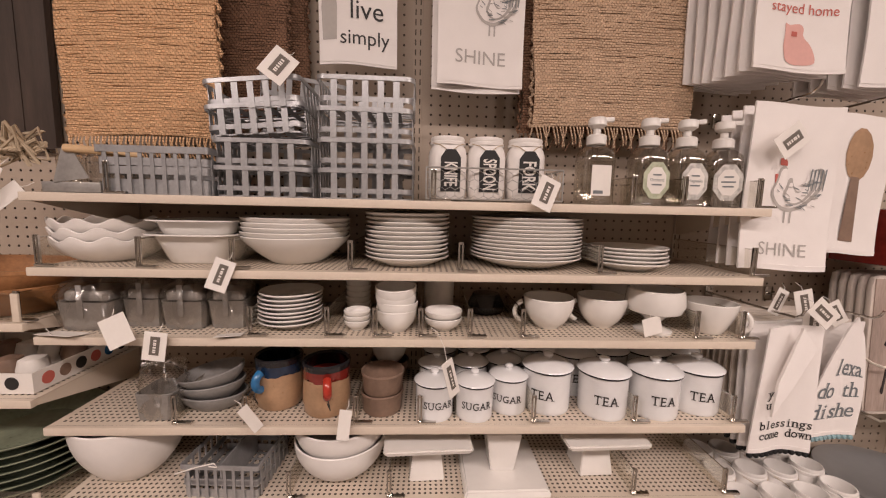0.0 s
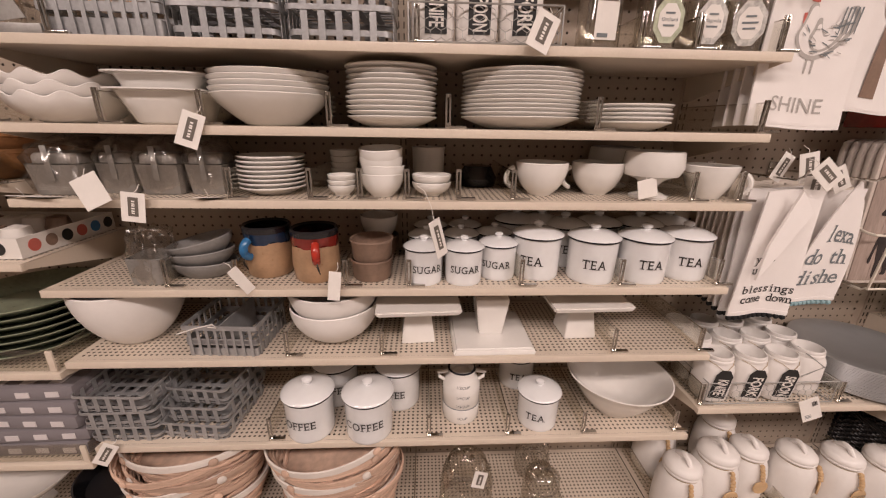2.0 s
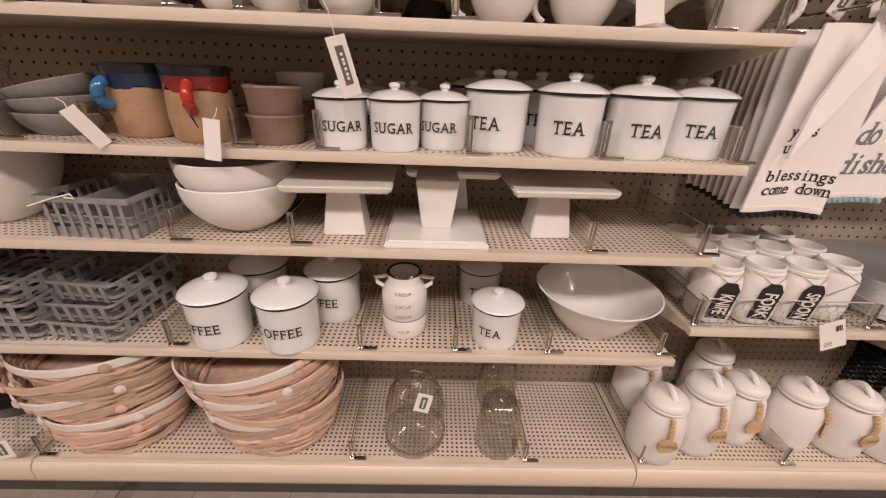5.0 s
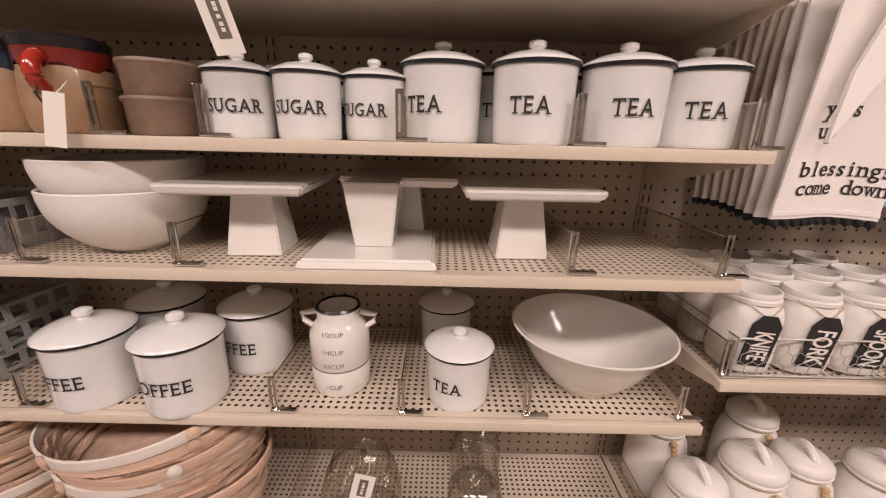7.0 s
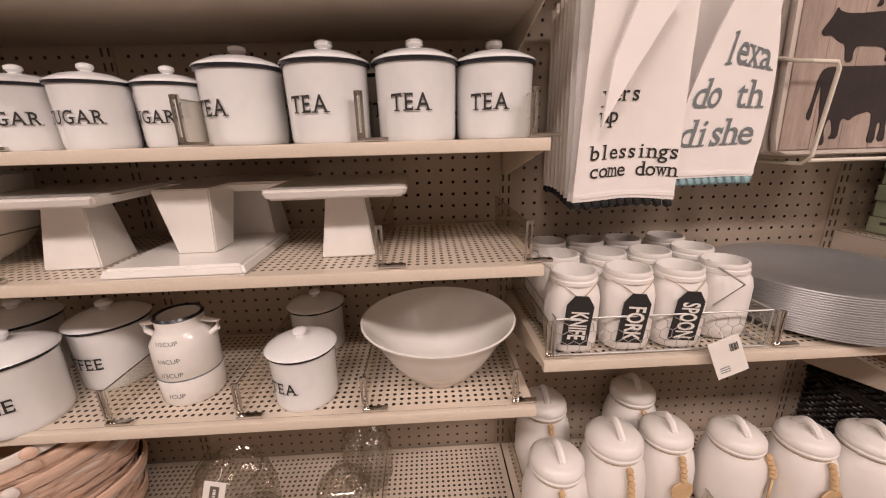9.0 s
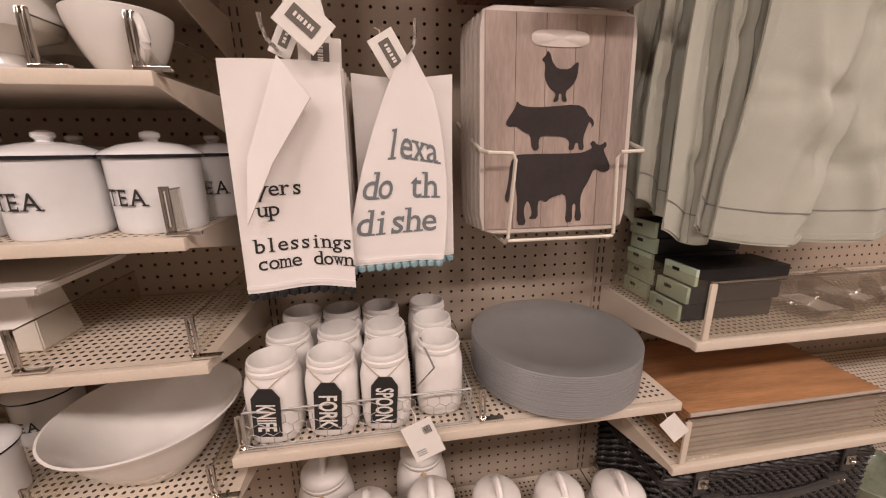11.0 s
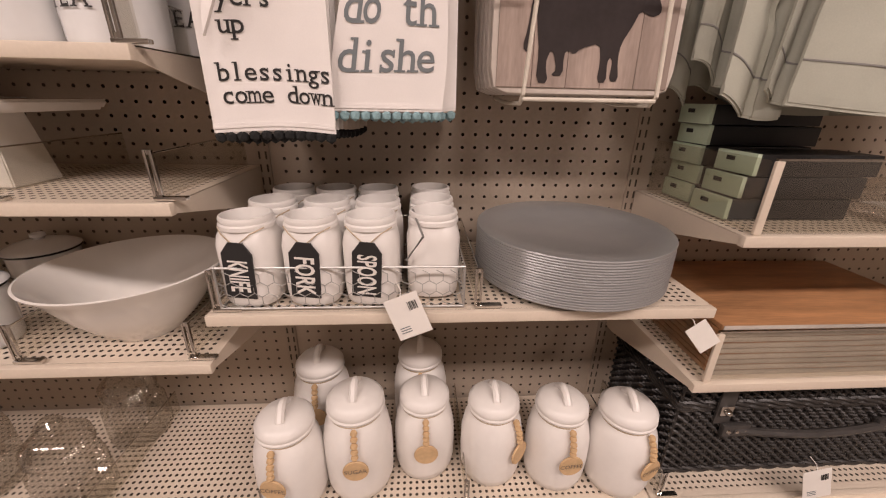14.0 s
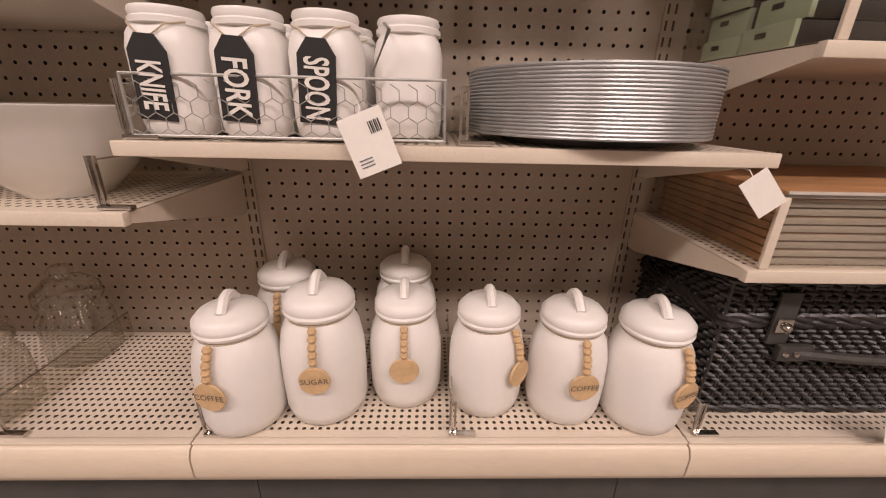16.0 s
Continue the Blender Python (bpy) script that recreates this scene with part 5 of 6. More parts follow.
flat([(0.035 * math.cos(a) - 0.01, -0.09 + 0.06 * math.sin(a)) for a in [2 * math.pi * k / 14 for k in range(14)]], TAN, t, pose(0, 0, 0), "spoon_print", f=lay(f, 0.15, 0.32, 0, 0))
flat([(-0.022, -0.14), (0.002, -0.14), (0.012, -0.29), (-0.03, -0.29)], BROWN, t, pose(0, 0, 0), "handle_print", f=lay(f, 0.15, 0.32, 0, 0))

# lettered towels over the mason jars
for k in range(9):
    last = k == 8
    f = (lambda u, v: (-0.008 * v * (1 - u) + 0.004, -0.006 * math.sin(2.2 * math.pi * u + 0.5) * v - 0.03 * max(0, 0.45 - u) * (1 - v) * 1.2, 0.004 * math.sin(3 * u))) if last else folds(0.007, 0.8, 0.6 * k)
    # the rear towels are white too; their shade is put into the colour
    t = towel("tea_towel", "white tea towel lettered blessings come down, with black trim", 0.776 - 0.002 * k, 1.215 - 0.0255 * k, 1.338, 0.146, 0.312, CLOTH if k > 5 else CLOTHSHADE, f, 0, "blessings tea towels on a hook", BLACKC)
    if k < 8:
        letters("s", 0.028, INK, t, pose(0, 0, 0), f=lay(f, 0.146, 0.312, 0.078, -0.235))
    else:
        for txt, x0, z0 in (("yers", -0.018, -0.163), ("up", -0.034, -0.191), ("blessings", 0.008, -0.242), ("come down", 0.009, -0.268)):
            serif_letters(txt, 0.030, INK, t, pose(0, 0, 0), f=lay(f, 0.146, 0.312, x0, z0), pitch=0.0143)
t = thing("towel_corner", "folded-over corner of a white tea towel", "tea towel", at=pose(0.735, 1.0, 1.338, 0, 0, 0))
bm = bmesh.new()
vs = [bm.verts.new(p) for p in ((0.028, -0.012, 0.004), (0.064, -0.014, -0.045), (0.012, -0.024, -0.125), (-0.03, -0.02, -0.205), (-0.02, -0.018, -0.12))]
fc = bm.faces.new(vs)
r = bmesh.ops.extrude_face_region(bm, geom=[fc])
bmesh.ops.translate(bm, verts=[v for v in r["geom"] if isinstance(v, bmesh.types.BMVert)], vec=(0, 0.006, 0))
bmesh.ops.subdivide_edges(bm, edges=bm.edges, cuts=3, use_grid_fill=True)
bmesh.ops.recalc_face_normals(bm, faces=bm.faces)
part("cloth", bm, CLOTH, t)
for k in range(6):
    last = k == 5
    f = (lambda u, v: (-0.035 * (v - 0.45) + 0.03 * (1 - v) ** 2 * (0.5 - u) * 3.2, -0.006 * math.sin(5 * u + 1) * v - 0.012 * (1 - v) * (1 - u), 0.075 * (1 - v) ** 3 * (0.45 - abs(u - 0.45)) - 0.02 * (1 - v) * u)) if last else folds(0.006, 0.8, 0.7 * k)
    # here as well the rear white towels carry painted shade
    t = towel("tea_towel", "white tea towel with grey-blue lettering and blue trim", 0.93 - 0.002 * k, 1.2 - 0.034 * k, 1.335, 0.15, 0.28, CLOTH if k > 3 else CLOTHSHADE, f, 0, "dishes tea towels on a hook", TEAL)
    if last:
        for txt, x0, z0 in (("lexa", 0.012, -0.100), ("do th", -0.004, -0.156), ("dishe", -0.004, -0.211)):
            serif_letters(txt, 0.057, GREYINK, t, pose(0, 0, 0), f=lay(f, 0.15, 0.28, x0, z0), pitch=0.0255, rise=0.05)
for x, z in ((0.75, 1.36), (0.935, 1.36), (0.72, 1.85), (0.9, 1.85)):
    t = thing("peg_hook", "chrome steel peg hook in the pegboard", "hook", "peg hooks", at=(x, 0, z))
    part("wire", rod([(0, YB - 0.003, 0), (0, 1.0, 0.004), (0, 0.985, 0.014), (0, 0.98, 0.026)], 0.0028, 8), CHROME, t)
    part("plate", box(-0.012, 0.012, YB - 0.006, YB - 0.003, -0.02, 0.02, 0.001), CHROME, t)

# ---- cutting boards in a wire rack ----
for k in range(5):
    t = thing("cutting_board", "rectangular cutting board with stacked farm animal silhouettes" if k == 0 else "cutting board behind another in a wire rack", "cutting board", "cutting boards in the rack", at=pose(1.186 - 0.003 * k, 1.088 + 0.02 * k, 1.082, -3))
    part("edge", lathe([(0, 0.006), (1, 0.006), (1.012, 0.003), (1.012, -0.003), (1, -0.006), (0, -0.006)], 64, square=14, sx=0.137, sy=0.182), BORDER, t).matrix_basis = pose(0, 0, 0.182, 90)
    if k == 0:
        for j in range(5):
            part("plank", box(-0.129 + 0.0516 * j, -0.0782 + 0.0516 * j, -0.0085, -0.0055, 0.008, 0.356, 0.0006), PINEBOARD, t, smooth=False)
        part("grip", lathe([(0, 0.001), (0.95, 0.001), (1, 0), (0.95, -0.001), (0, -0.001)], 40, square=1.2, sx=0.05, sy=0.0135), BORDER, t).matrix_basis = pose(-0.002, -0.0095, 0.318, 90)
        cow = [(-0.073, 0.020), (-0.055, 0.020), (-0.061, 0.045), (-0.056, 0.062), (-0.050, 0.060), (-0.044, 0.038), (-0.052, 0.030), (-0.034, 0.030), (-0.035, 0.058), (-0.030, 0.064), (-0.020, 0.058), (-0.012, 0.066), (0.016, 0.074), (0.020, 0.050), (0.018, 0.022), (0.032, 0.022), (0.030, 0.050), (0.034, 0.056), (0.038, 0.050), (0.036, 0.024), (0.050, 0.024), (0.045, 0.052), (0.047, 0.074), (0.060, 0.096), (0.068, 0.116), (0.086, 0.108), (0.098, 0.112), (0.098, 0.122), (0.088, 0.140), (0.084, 0.148), (0.090, 0.154), (0.088, 0.162), (0.080, 0.156), (0.072, 0.156), (0.064, 0.164), (0.058, 0.158), (0.064, 0.151), (0.052, 0.146), (0.040, 0.142), (-0.062, 0.142), (-0.078, 0.140), (-0.086, 0.128), (-0.090, 0.090), (-0.096, 0.066), (-0.088, 0.058), (-0.085, 0.090), (-0.080, 0.118), (-0.076, 0.088), (-0.072, 0.062)]
        pigs = [(-0.048, 0.148), (-0.036, 0.148), (-0.037, 0.164), (-0.032, 0.172), (0.010, 0.170), (0.020, 0.162), (0.018, 0.148), (0.028, 0.148), (0.030, 0.160), (0.036, 0.160), (0.038, 0.148), (0.047, 0.148), (0.044, 0.168), (0.050, 0.184), (0.054, 0.196), (0.060, 0.190), (0.058, 0.184), (0.064, 0.190), (0.060, 0.200), (0.052, 0.204), (0.046, 0.216), (0.030, 0.223), (-0.030, 0.218), (-0.058, 0.218), (-0.072, 0.222), (-0.076, 0.228), (-0.080, 0.216), (-0.090, 0.202), (-0.096, 0.192), (-0.090, 0.186), (-0.078, 0.188), (-0.064, 0.178), (-0.052, 0.174)]
        hen = [(-0.014, 0.226), (-0.004, 0.228), (-0.004, 0.240), (0.002, 0.240), (0.002, 0.228), (0.012, 0.226), (0.007, 0.242), (0.020, 0.252), (0.028, 0.266), (0.030, 0.290), (0.024, 0.288), (0.014, 0.278), (-0.008, 0.278), (-0.018, 0.290), (-0.020, 0.300), (-0.026, 0.306), (-0.028, 0.299), (-0.036, 0.292), (-0.029, 0.286), (-0.030, 0.264), (-0.020, 0.248), (-0.008, 0.240)]
        for nm, pl in (("cow_print", cow), ("pig_print", pigs), ("hen_print", hen)):
            flat(rounded_outline([(a, z) for a, z in pl], 1), SILHOUETTE, t, pose(0.002, -0.0098, -0.006), nm, 0.001)
t = thing("wire_rack", "cream coated wire rack holding cutting boards", "wire rack", at=(1.19, 1.07, 1.08))
for sx in (-1, 1):
    part("arm", rod([(sx * 0.144, 0.195, 0.20), (sx * 0.144, 0.0, 0.145), (sx * 0.136, -0.016, 0.142), (sx * 0.095, -0.016, 0.14), (sx * 0.09, -0.016, 0.13), (sx * 0.098, -0.014, 0.0), (sx * 0.098, 0.0, -0.012), (sx * 0.098, 0.1, -0.012), (sx * 0.098, 0.195, -0.005)], 0.0032, 8), CREAMWIRE, t)
part("cross_wire", rod([(-0.098, -0.012, -0.006), (0.098, -0.012, -0.006)], 0.003, 8), CREAMWIRE, t)
t = thing("package", "red and white packages above the cutting boards", "package", at=(1.16, 1.06, 1.475))
part("pack", box(-0.13, 0.12, 0, 0.14, 0, 0.14, 0.006), DARKRED, t)
part("flap", box(-0.0, 0.18, -0.05, 0.1, -0.006, 0.0, 0.002), CARD, t)

# ---- sage linen aprons ----
aprons = ((1.395, 1.175, 0.06, 1.64, 0.545, 0), (1.408, 1.115, 0.05, 1.64, 0.515, 1), (1.440, 1.065, 0.085, 1.65, 0.575, 2), (1.487, 1.045, 0.075, 1.66, 0.57, 3), (1.712, 1.01, 0.47, 1.68, 0.60, 4), (1.76, 1.13, 0.5, 1.68, 0.61, 5), (1.47, 1.205, 0.10, 1.64, 0.54, 6))


def drape(k, wide):
    """Loose folds: sharp pleats, a few slanting creases and a sagging hem."""
    rn = random.Random(20 + k)
    creases = [(rn.uniform(0.1, 0.9), rn.uniform(0.15, 0.8), rn.uniform(-0.5, 0.5), rn.uniform(0.006, 0.014)) for _ in range(9 if wide else 4)]

    def f(u, v):
        n = 2.6 if wide else 1.0
        pleat = abs(math.sin(math.pi * n * (u + 0.05 * math.sin(4 * v + k)) + 0.7 * k))
        y = -(0.034 if wide else 0.022) * (0.45 + 0.55 * v) * pleat ** 0.8
        for cu, cv, sl, dp in creases:
            d = (u - cu) - sl * (v - cv)
            y -= dp * math.exp(-d * d * 900 - (v - cv) ** 2 * 18)
            e = (v - cv) + 0.4 * sl * (u - cu)
            y += 0.6 * dp * math.exp(-e * e * 1400 - (u - cu) ** 2 * 30)
        return (-0.02 * v + (0.03 if wide else 0.012) * (u - 0.5) * v + 0.004 * math.sin(6 * v + k), y, 0.010 * math.sin(4 * u + k) - (0.018 * math.sin(2.4 * u) * v if wide else 0.02 * u * v))
    return f


for x, y, w, top, h, k in aprons:
    t = thing("linen_apron", "sage green linen cloth hanging in loose folds", "linen cloth", "sage linen cloths", at=(x, y, top))
    f = drape(k, w > 0.2)
    nx = 90 if w > 0.2 else 30
    part("cloth", sheet(w, h, f, nx, 70, 0.004), SAGE, t)
    part("stitching", sheet(w, 0.0022, lambda u, v: tuple(Vector(f(u, 0.905)) + Vector((0, -0.0012, -0.905 * h))), nx, 1, 0.001), GREY, t)
    part("hem", sheet(w, 0.011, lambda u, v: tuple(Vector(f(u, 0.975)) + Vector((0, -0.002, -0.975 * h))), nx, 1, 0.002), SAGE, t)

# ---- far bay: boxes, boards, hamper ----
def bin_front(z, h, label):
    t = thing("shelf_bin", label, "shelf bin", "clear shelf bins", at=(0, 0, z))
    part("front_panel", box(1.43, 2.85, Y0 + 0.012, Y0 + 0.015, 0.001, h), ACRYL, t, smooth=False)
    part("side_panel", box(1.427, 1.4295, Y0 + 0.02, YB - 0.02, 0.001, h), ACRYL, t, smooth=False)
    part("corner_strip", box(1.424, 1.436, Y0 + 0.006, Y0 + 0.011, 0.001, h, 0.001), CREAM, t)
    part("top_edge", box(1.43, 2.85, Y0 + 0.011, Y0 + 0.016, h, h + 0.003), CHROME, t, smooth=False)


bin_front(ZX4, 0.105, "clear acrylic bin front with a cream corner strip")
bin_front(ZX5, 0.095, "clear acrylic bin front holding wooden boards")
for i, (y, n) in enumerate(((1.045, 3), (1.155, 5))):
    for k in range(n):
        x = 1.462 - 0.013 * (i == 0) * (2 - k) - 0.010 * i + 0.006 * (k % 2) * i
        b = thing("gift_box", "black card box with a mint green end label", "box", "black and mint boxes", at=(x, y, ZX4 + 0.001 + 0.035 * k))
        part("carton", box(0, 0.21, 0, 0.084, 0, 0.0335, 0.0015), BLACKBOX, b)
        part("end_label", box(-0.0015, 0.006, -0.0012, 0.081, 0.0008, 0.0342, 0.0008), MINT, b)
        part("thumb_notch", box(-0.0022, -0.0012, 0.04, 0.058, 0.019, 0.026), BLACKBOX, b, smooth=False)
for i in range(5):
    b = thing("clear_package", "clear plastic wrapped kitchen goods in a bin", "package", "clear packages", at=pose(1.74 + 0.12 * i, 1.05 + 0.03 * (i % 2), ZX4 + 0.002, 0, 0, 17 * i))
    part("wrap", lathe([(0, 0.0), (0.055, 0.0), (0.06, 0.02), (0.05, 0.05), (0.03, 0.062), (0, 0.065)], 26, square=2, wave=lambda a, j: (1 + 0.06 * math.sin(5 * a + j), 0.004 * math.sin(3 * a))), BAG, b)
    part("label_card", box(-0.035, 0.02, -0.05, 0.03, 0.02, 0.0215), CARD, b, smooth=False)
for k in range(9):
    b = thing("wooden_board", "brown acacia wood serving board in a stack", "serving board", "wooden boards in a bin", at=pose(1.66, 1.115, ZX5 + 0.001 + 0.0112 * k, 0, 0, 0.4 * math.sin(k * 3)))
    part("board", box(-0.215, 0.24, -0.126, 0.14, 0, 0.0104, 0.003), WOOD, b)
    # added pale strip: the bin front's reflection painted on the board edge
    part("wrapped_edge", box(-0.213, 0.238, -0.1285, -0.1262, 0.001, 0.0096, 0.0008), GLAREEDGE, b)
hm = thing("wicker_hamper", "black wicker picnic hamper with leather straps", "hamper", at=(1.732, 1.152, ZB))
HX, HY = 0.278, 0.118
part("basket", box(-HX + 0.006, HX - 0.006, -HY + 0.006, HY - 0.006, 0.002, 0.172, 0.008), WICKER, hm)
part("lid", box(-HX + 0.003, HX - 0.003, -HY + 0.003, HY - 0.003, 0.182, 0.250, 0.010), WICKER, hm)


def strand(z, phase, bm, rad=0.0042):
    """One willow strand woven in and out along the left end and the front."""
    pts = []
    for k in range(23):
        pts.append((-HX - 0.004 * math.cos(math.pi * k + phase), HY - 2 * HY * k / 22, z + 0.0012 * math.sin(k * 1.7 + phase)))
    for k in range(1, 53):
        pts.append((-HX + 2 * HX * k / 52, -HY - 0.004 * math.cos(math.pi * k + phase), z + 0.0012 * math.sin(k * 2.3 + phase)))
    rod(pts, rad, 6, bm=bm)


for nm, zs in (("basket_weave", [0.010 + 0.0094 * k for k in range(18)]), ("lid_weave", [0.190 + 0.0094 * k for k in range(6)])):
    bm = bmesh.new()
    for k, z in enumerate(zs):
        strand(z, math.pi * k, bm)
    part(nm, bm, WILLOW, hm)
stake = part("stake", rod([(0, 0, 0.004), (0, 0, 0.244)], 0.003, 6), WILLOW, hm)
stake.location = (-HX, -HY, 0)
for k in range(1, 27):
    link("stake", stake.data, None, hm).location = (-HX + 2 * HX * k / 26, -HY, 0)
for z in (0.008, 0.176, 0.186, 0.248):
    bm = bmesh.new()
    for ph in (0, math.pi):
        rod([(-HX - 0.003 + 0.003 * math.cos(0.8 * k + ph), HY - 2 * HY * k / 24, z + 0.004 * math.sin(0.8 * k + ph)) for k in range(25)] + [(-HX + 2 * HX * k / 56, -HY - 0.004 + 0.003 * math.cos(0.8 * k + ph), z + 0.004 * math.sin(0.8 * k + ph)) for k in range(57)], 0.0045, 6, bm=bm)
    part("braid", bm, WILLOW, hm)
for x in (-0.195, 0.195):
    s1 = part("strap", box(x - 0.017, x + 0.017, -HY - 0.016, -HY - 0.011, 0.145, 0.235, 0.004), LEATHER, hm)
    part("lock_plate", box(x - 0.013, x + 0.013, -HY - 0.020, -HY - 0.0165, 0.168, 0.192, 0.003), CHROME, s1)
    part("lock_knob", lathe([(0, 0), (0.007, 0), (0.007, 0.004), (0.004, 0.008), (0, 0.008)], 16), CHROME, s1).matrix_basis = pose(x, -HY - 0.0202, 0.18, 90)
hd = part("handle", rod([(-0.17 + 0.034 * k, -HY - 0.018 - 0.010 * math.sin(math.pi * k / 10), 0.132 - 0.008 * math.sin(math.pi * k / 10)) for k in range(11)], 0.0085, 8), LEATHER, hm)
for x in (-0.165, 0.165):
    lp = part("handle_loop", box(x - 0.028, x + 0.028, -HY - 0.024, -HY - 0.012, 0.118, 0.146, 0.004), LEATHER, hm)
    for q in (-0.017, 0.0, 0.017):
        part("stud", lathe([(0, 0), (0.0045, 0), (0.0035, 0.0025), (0, 0.003)], 12), CHROME, lp).matrix_basis = pose(x + q, -HY - 0.0243, 0.132, 90)
t = thing("green_dish", "dark green glazed dish beside the hamper", "dish", at=(2.12, 1.08, ZB))
part("dish", lathe(cup_profile(0.11, 0.06, 0.07, 0.005, 0.2)), GREENG, t)

# ---- left bay ----
t = thing("wooden_tray", "round orange-brown wicker tray", "tray", at=(-1.03, 1.1, 1.345))
part("tray", lathe(cup_profile(0.14, 0.055, 0.11, 0.008, 0.2), 48), ORANGEW, t)
part("rim", lathe([(0.136, 0.05), (0.142, 0.054), (0.142, 0.062), (0.134, 0.062), (0.132, 0.054)], 48, wave=lambda a, i: (1 + 0.008 * math.sin(40 * a), 0)), ORANGEW, t)
copy_thing(t, pose(-1.04, 1.1, 1.385, 0, 5, 30))
t = thing("display_box", "white card display box with coloured dots and small packets", "display box", at=pose(-1.08, 1.115, 1.183))
part("box", box(-0.16, 0.16, -0.12, 0.13, 0.0, 0.003), CARD, t, smooth=False)
for b in ((-0.16, 0.16, -0.122, -0.12), (-0.16, 0.16, 0.13, 0.132), (-0.162, -0.16, -0.122, 0.132), (0.16, 0.162, -0.122, 0.132)):
    part("side", box(*b, 0, 0.045), CARD, t, smooth=False)
for i in range(6):
    m = (REDINK, BROWN, INK, REDINK, BLUE, INK)[i]
    d = part("dot", lathe([(0, 0), (0.014, 0), (0.014, 0.001), (0, 0.001)], 20), m, t)
    d.matrix_basis = pose(0.1625, -0.09 + 0.04 * i, 0.023, 90, 0, 90)
    d = part("dot", lathe([(0, 0), (0.014, 0), (0.014, 0.001), (0, 0.001)], 20), m, t)
    d.matrix_basis = pose(-0.12 + 0.048 * i, -0.1225, 0.023, 90)
for i in range(10):
    p = thing("packet", "small white and brown wrapped packet", "packet", "packets in the display box", at=pose(-1.19 + 0.052 * (i % 5), 1.06 + 0.1 * (i // 5), 1.187, 0, 0, 23 * i))
    part("wrapper", lathe([(0, 0), (0.022, 0.0), (0.026, 0.025), (0.02, 0.048), (0, 0.055)], 18, square=2, wave=lambda a, j: (1 + 0.08 * math.sin(4 * a + j), 0)), CARD if i % 3 else BROWN, p)
gp = vessel(plate_profile(0.15, 0.035), GREENG, "green_plate", "dark green glazed stoneware plate in a stack", "plate", "green plates", (-1.06, 1.115, 0.916), segs=56)
stack(gp, 7, 0.018, -1.06, 1.115, 0.916)
for z, h, lb in ((0.915, 0.055, "clear acrylic bin front"), (0.647, 0.05, "clear acrylic bin front"), (1.345, 0.06, "clear acrylic bin front")):
    t = thing("shelf_bin", lb + " with a corner strip", "shelf bin", "clear shelf bins", at=(0, 0, z))
    part("front_panel", box(-2.3, -0.915, Y0 + 0.012, Y0 + 0.015, 0.001, h), ACRYL, t, smooth=False)
    part("side_panel", box(-0.9135, -0.911, Y0 + 0.02, YB - 0.02, 0.001, h), ACRYL, t, smooth=False)
    part("corner_strip", box(-0.922, -0.908, Y0 + 0.006, Y0 + 0.011, 0.001, h, 0.001), CREAM, t)
for k in range(5):
    b = thing("plaid_napkin", "folded grey and white plaid linen in clear wrap", "linen", "folded plaid linens", at=pose(-1.055 + 0.004 * (k % 2), 1.115, 0.648 + 0.042 * k, 0, 0, 2 * math.sin(k * 2)))
    part("cloth", box(-0.135, 0.135, -0.125, 0.13, 0, 0.041, 0.014), LINEN, b)
    for i in range(4):
        part("check", box(-0.125 + 0.066 * i, -0.095 + 0.066 * i, -0.1265, -0.124, 0.013, 0.028), LINENW, b, smooth=False)
        part("check", box(-0.125 + 0.066 * i, -0.095 + 0.066 * i, -0.11, 0.12, 0.0405, 0.0418), LINENW, b, smooth=False)
t = thing("white_pedestal_dish", "white pedestal cake plate partly in shadow", "cake plate", at=(-1.27, 1.1, ZB))
part("plate", lathe([(0, 0.09), (0.05, 0.088), (0.12, 0.1), (0.16, 0.14), (0.162, 0.146), (0.155, 0.144), (0.11, 0.108), (0, 0.1)], 48), WHITE, t)
part("foot", square_frustum(0.09, 0.06, 0, 0.092), WHITE, t)
t = thing("dark_bowl", "dark brown footed wooden bowl, blackened for the shadow it stands in", "bowl", at=(-0.985, 1.12, ZB))
# black here puts the shadow into the brown bowl's colour
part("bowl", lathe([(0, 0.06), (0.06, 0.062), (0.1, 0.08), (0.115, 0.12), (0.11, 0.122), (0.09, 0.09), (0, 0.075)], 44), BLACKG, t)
for a in (30, 150, 270):
    part("leg", rod([(0.05 * math.cos(radians(a)), 0.05 * math.sin(radians(a)), 0.064), (0.075 * math.cos(radians(a)), 0.075 * math.sin(radians(a)), 0.03), (0.09 * math.cos(radians(a)), 0.09 * math.sin(radians(a)), 0.003)], 0.003), WIRE, t)

# small glass jars in a tin tray at the top shelf's end
t = thing("tin_tray", "galvanised tray with a wooden handle", "tray", at=(-0.808, 1.045, Z1))
part("tray", box(-0.06, 0.055, -0.045, 0.09, 0.001, 0.022, 0.002), GALVDARK, t)
bm = bmesh.new()
vs = [bm.verts.new(p) for p in ((-0.035, -0.047, 0.02), (0.035, -0.047, 0.03), (0.004, -0.047, 0.092), (-0.012, -0.047, 0.092))]
r = bmesh.ops.extrude_face_region(bm, geom=[bm.faces.new(vs)])
bmesh.ops.translate(bm, verts=[v for v in r["geom"] if isinstance(v, bmesh.types.BMVert)], vec=(0, 0.002, 0))
part("end_plate", bm, GALVDARK, t, smooth=False)
part("handle", rod([(-0.004, -0.05, 0.088), (0.09, -0.03, 0.083), (0.12, -0.02, 0.08)], 0.008, 10), WOODTAG, t)
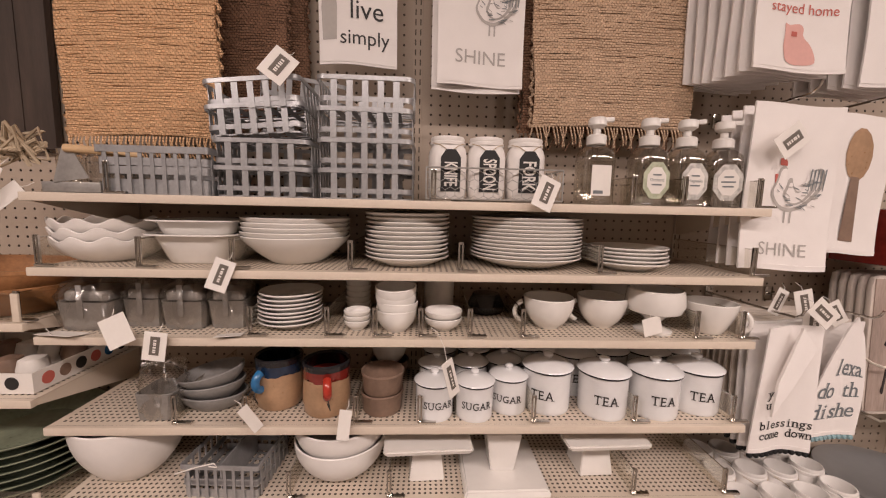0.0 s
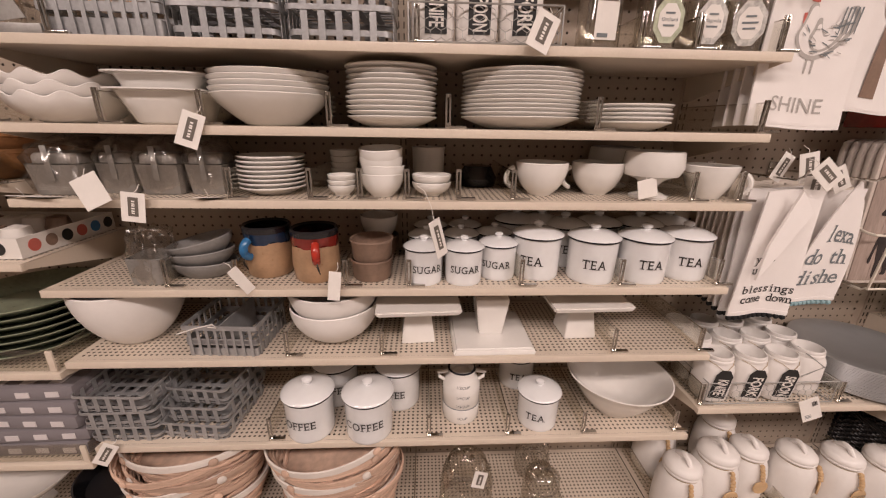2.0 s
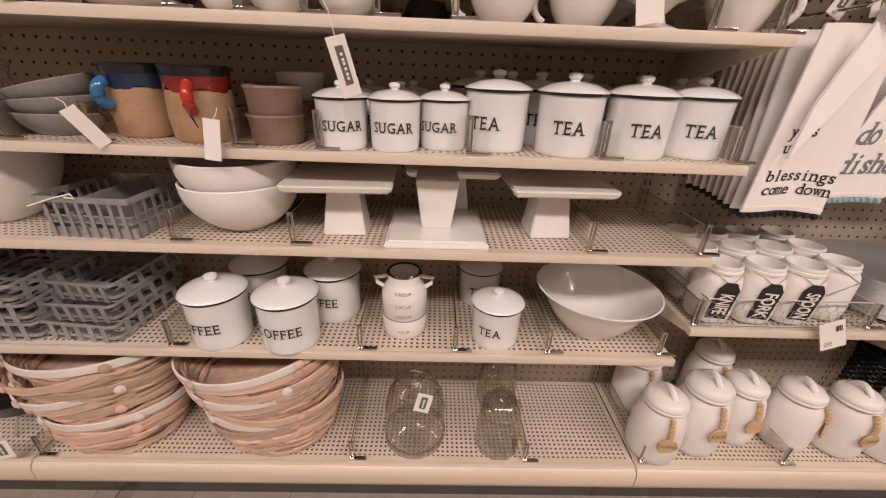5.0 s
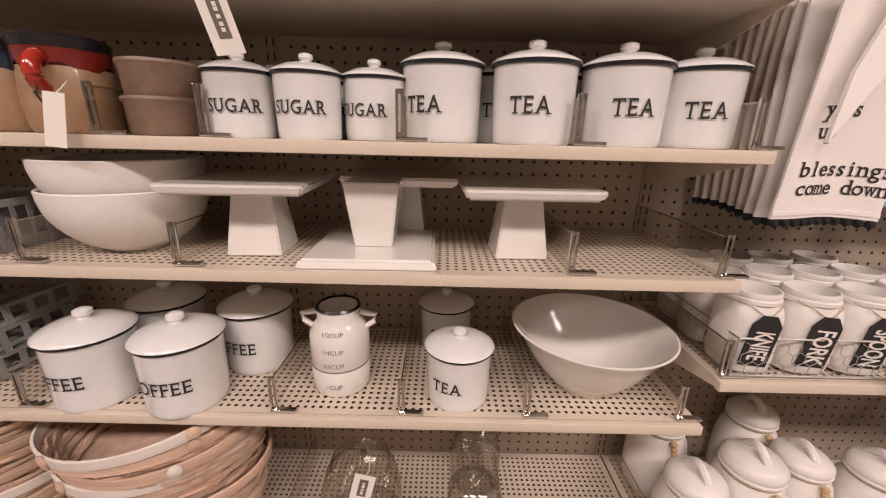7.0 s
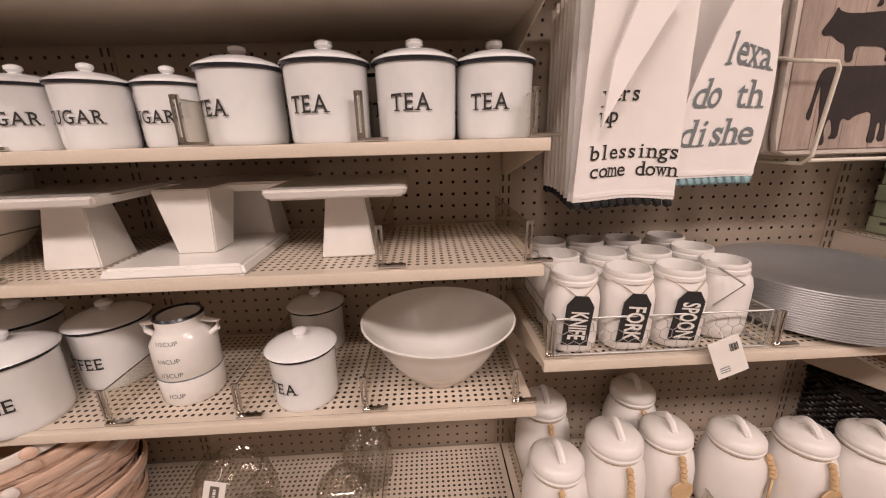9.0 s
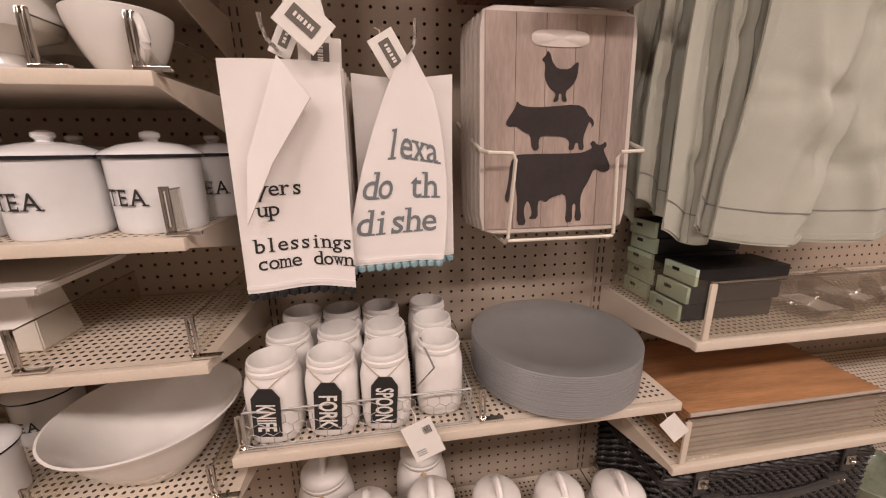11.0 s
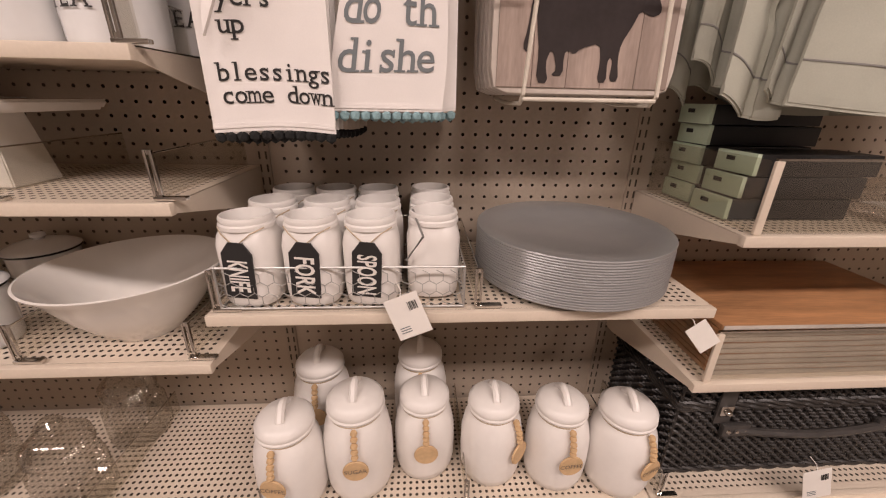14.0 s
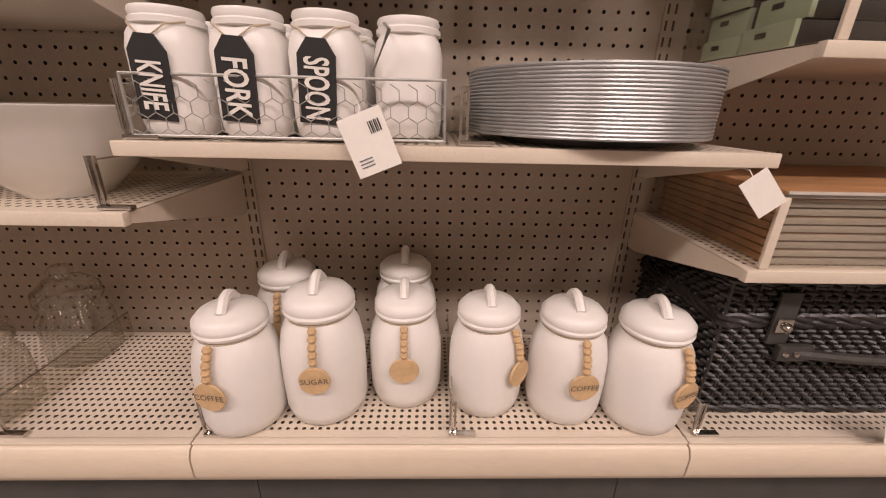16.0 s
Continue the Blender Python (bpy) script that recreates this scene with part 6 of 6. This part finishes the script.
for i, x in enumerate((-0.85, -0.79, -0.738)):
    j = thing("small_glass_jar", "small clear glass jar with a wire lid", "glass jar", "small glass jars", at=(x, 1.05, Z1 + 0.023 if i < 2 else Z1))
    part("glass", lathe([(0, 0.001), (0.022, 0), (0.024, 0.004), (0.024, 0.05), (0.02, 0.056), (0.02, 0.06)], 28), GLASS, j)
    part("lid", lathe([(0, 0.059), (0.022, 0.059), (0.0225, 0.068), (0.02, 0.07), (0, 0.07)], 28), CHROME, j)
t = thing("jute_bow", "bundle of frayed brown jute bows", "bow", at=(-0.95, 1.03, 1.69))
rn = random.Random(5)
for i in range(26):
    a, l = rn.uniform(0, 6.28), rn.uniform(0.03, 0.075)
    part("loop", rod([(0.03 * rn.uniform(-1, 1), 0.02 * rn.uniform(-1, 1), 0), (l * math.cos(a), 0.03 * rn.uniform(-1, 1), abs(l * math.sin(a)) * 0.6 + 0.015), (l * 1.1 * math.cos(a + 0.5), 0, l * 0.5 * math.sin(a + 0.5)), (0.01, 0.01, -0.01)], 0.0035, 5), TWINE, t)
part("stem", rod([(0, 0.01, 0), (0.01, 0.12, 0.01), (0.0, YB - 1.035, 0.02)], 0.004), CHROME, t)


# ---- price tags ----
def price_tag(x, y, z, w, h, rx=0, ry=0, rz=0, band=True, cord=None, code=False):
    t = thing("price_tag", "white card price tag with a dark printed band" if band else "plain white card price tag", "price tag", "price tags", at=pose(x, y, z, rx, ry, rz))
    card = part("card", box(-w / 2, w / 2, -0.0006, 0.0006, -h / 2, h / 2, 0.0004), CARD, t, smooth=False)
    if band:
        flat([(-w * 0.2, -h * 0.3), (w * 0.22, -h * 0.3), (w * 0.22, h * 0.34), (-w * 0.2, h * 0.34)], CARDDARK, card, pose(0, -0.0014, 0), "printed_band", 0.0004)
        [flat([(-w * 0.05, h * q), (w * 0.08, h * q), (w * 0.08, h * (q + 0.05)), (-w * 0.05, h * (q + 0.05))], CARD, card, pose(0, -0.0020, 0), "text_bar", 0.0004) for q in (-0.22, -0.15, -0.06, 0.03, 0.09, 0.18)]
    if code:
        for k in range(6):
            flat([(w * (0.12 + 0.045 * k), h * 0.12), (w * (0.12 + 0.045 * k + (0.03 if k % 2 else 0.018)), h * 0.12), (w * (0.12 + 0.045 * k + (0.03 if k % 2 else 0.018)), h * 0.32), (w * (0.12 + 0.045 * k), h * 0.32)], INK, card, pose(0, -0.0014, 0), "bar", 0.0004)
        for k in range(3):
            flat([(-w * 0.36, -h * (0.22 + 0.06 * k)), (-w * 0.05, -h * (0.22 + 0.06 * k)), (-w * 0.05, -h * (0.24 + 0.06 * k)), (-w * 0.36, -h * (0.24 + 0.06 * k))], GREYINK, card, pose(0, -0.0014, 0), "text_bar", 0.0004)
    part("string", rod(cord or [(0, 0, h * 0.45), (0.004, 0.006, h * 0.6), (0.001, 0.016, h * 0.75)], 0.0007, 5), CARD, t)
    return t


price_tag(0.145, 0.953, 1.628, 0.045, 0.066, -8, 24, 8)
price_tag(-0.50, 0.954, 1.452, 0.04, 0.064, -8, 20, 6)
price_tag(-0.704, 0.95, 1.337, 0.052, 0.062, -10, -25, 6, band=False)
price_tag(-0.633, 0.95, 1.306, 0.045, 0.058, -6, 6, 0)
price_tag(-0.258, 0.948, 1.138, 0.026, 0.064, -6, 6, 0, band=False)
price_tag(-0.451, 0.952, 1.15, 0.022, 0.066, -6, -28, 50, band=False)
price_tag(-0.498, 0.975, Z3 + 0.004, 0.05, 0.04, 80, 0, 12)
price_tag(-0.83, 0.975, Z3 + 0.004, 0.08, 0.045, 80, 0, -8, band=False)
price_tag(-0.38, 0.965, 1.857, 0.05, 0.062, -10, 35, 10)
price_tag(-0.038, 0.93, 1.25, 0.032, 0.08, -6, -14, 46, cord=[(0, 0, 0.035), (0.002, 0.0, 0.07), (0.002, 0.008, 0.1), (-0.002, 0.02, 0.112)])
price_tag(-0.922, 0.955, 0.392, 0.05, 0.05, -8, -14, 0)
price_tag(-0.845, 0.952, 0.69, 0.035, 0.06, -6, 34, 10)
price_tag(0.083, 0.972, 0.55, 0.036, 0.05, -8, 14, 0)
price_tag(0.928, 0.952, 0.784, 0.05, 0.065, -6, -22, 0, band=False, code=True)
price_tag(1.708, 0.952, 0.394, 0.055, 0.068, -6, -14, 0, band=False, code=True)
price_tag(0.665, 0.975, 1.751, 0.05, 0.07, -4, 52, 0)
price_tag(0.80, 0.985, 1.378, 0.045, 0.062, -4, -48, 0)
price_tag(0.80, 1.03, 1.388, 0.045, 0.066, -4, -12, 0)
price_tag(0.812, 1.015, 1.35, 0.055, 0.04, -4, 2, 0)
price_tag(0.765, 1.06, 1.385, 0.03, 0.066, -4, 26, 0)
price_tag(0.905, 1.05, 1.36, 0.04, 0.06, -4, -30, 0)
price_tag(0.408, 0.985, 1.345, 0.045, 0.04, -4, -12, 8, band=False)
price_tag(-0.91, 0.975, 1.60, 0.03, 0.06, -6, 50, 0, band=False)
price_tag(-0.93, 0.96, 1.62, 0.03, 0.08, -6, 24, 0, band=False)
price_tag(1.385, 0.958, 0.735, 0.035, 0.05, -6, -40, 0, band=False)
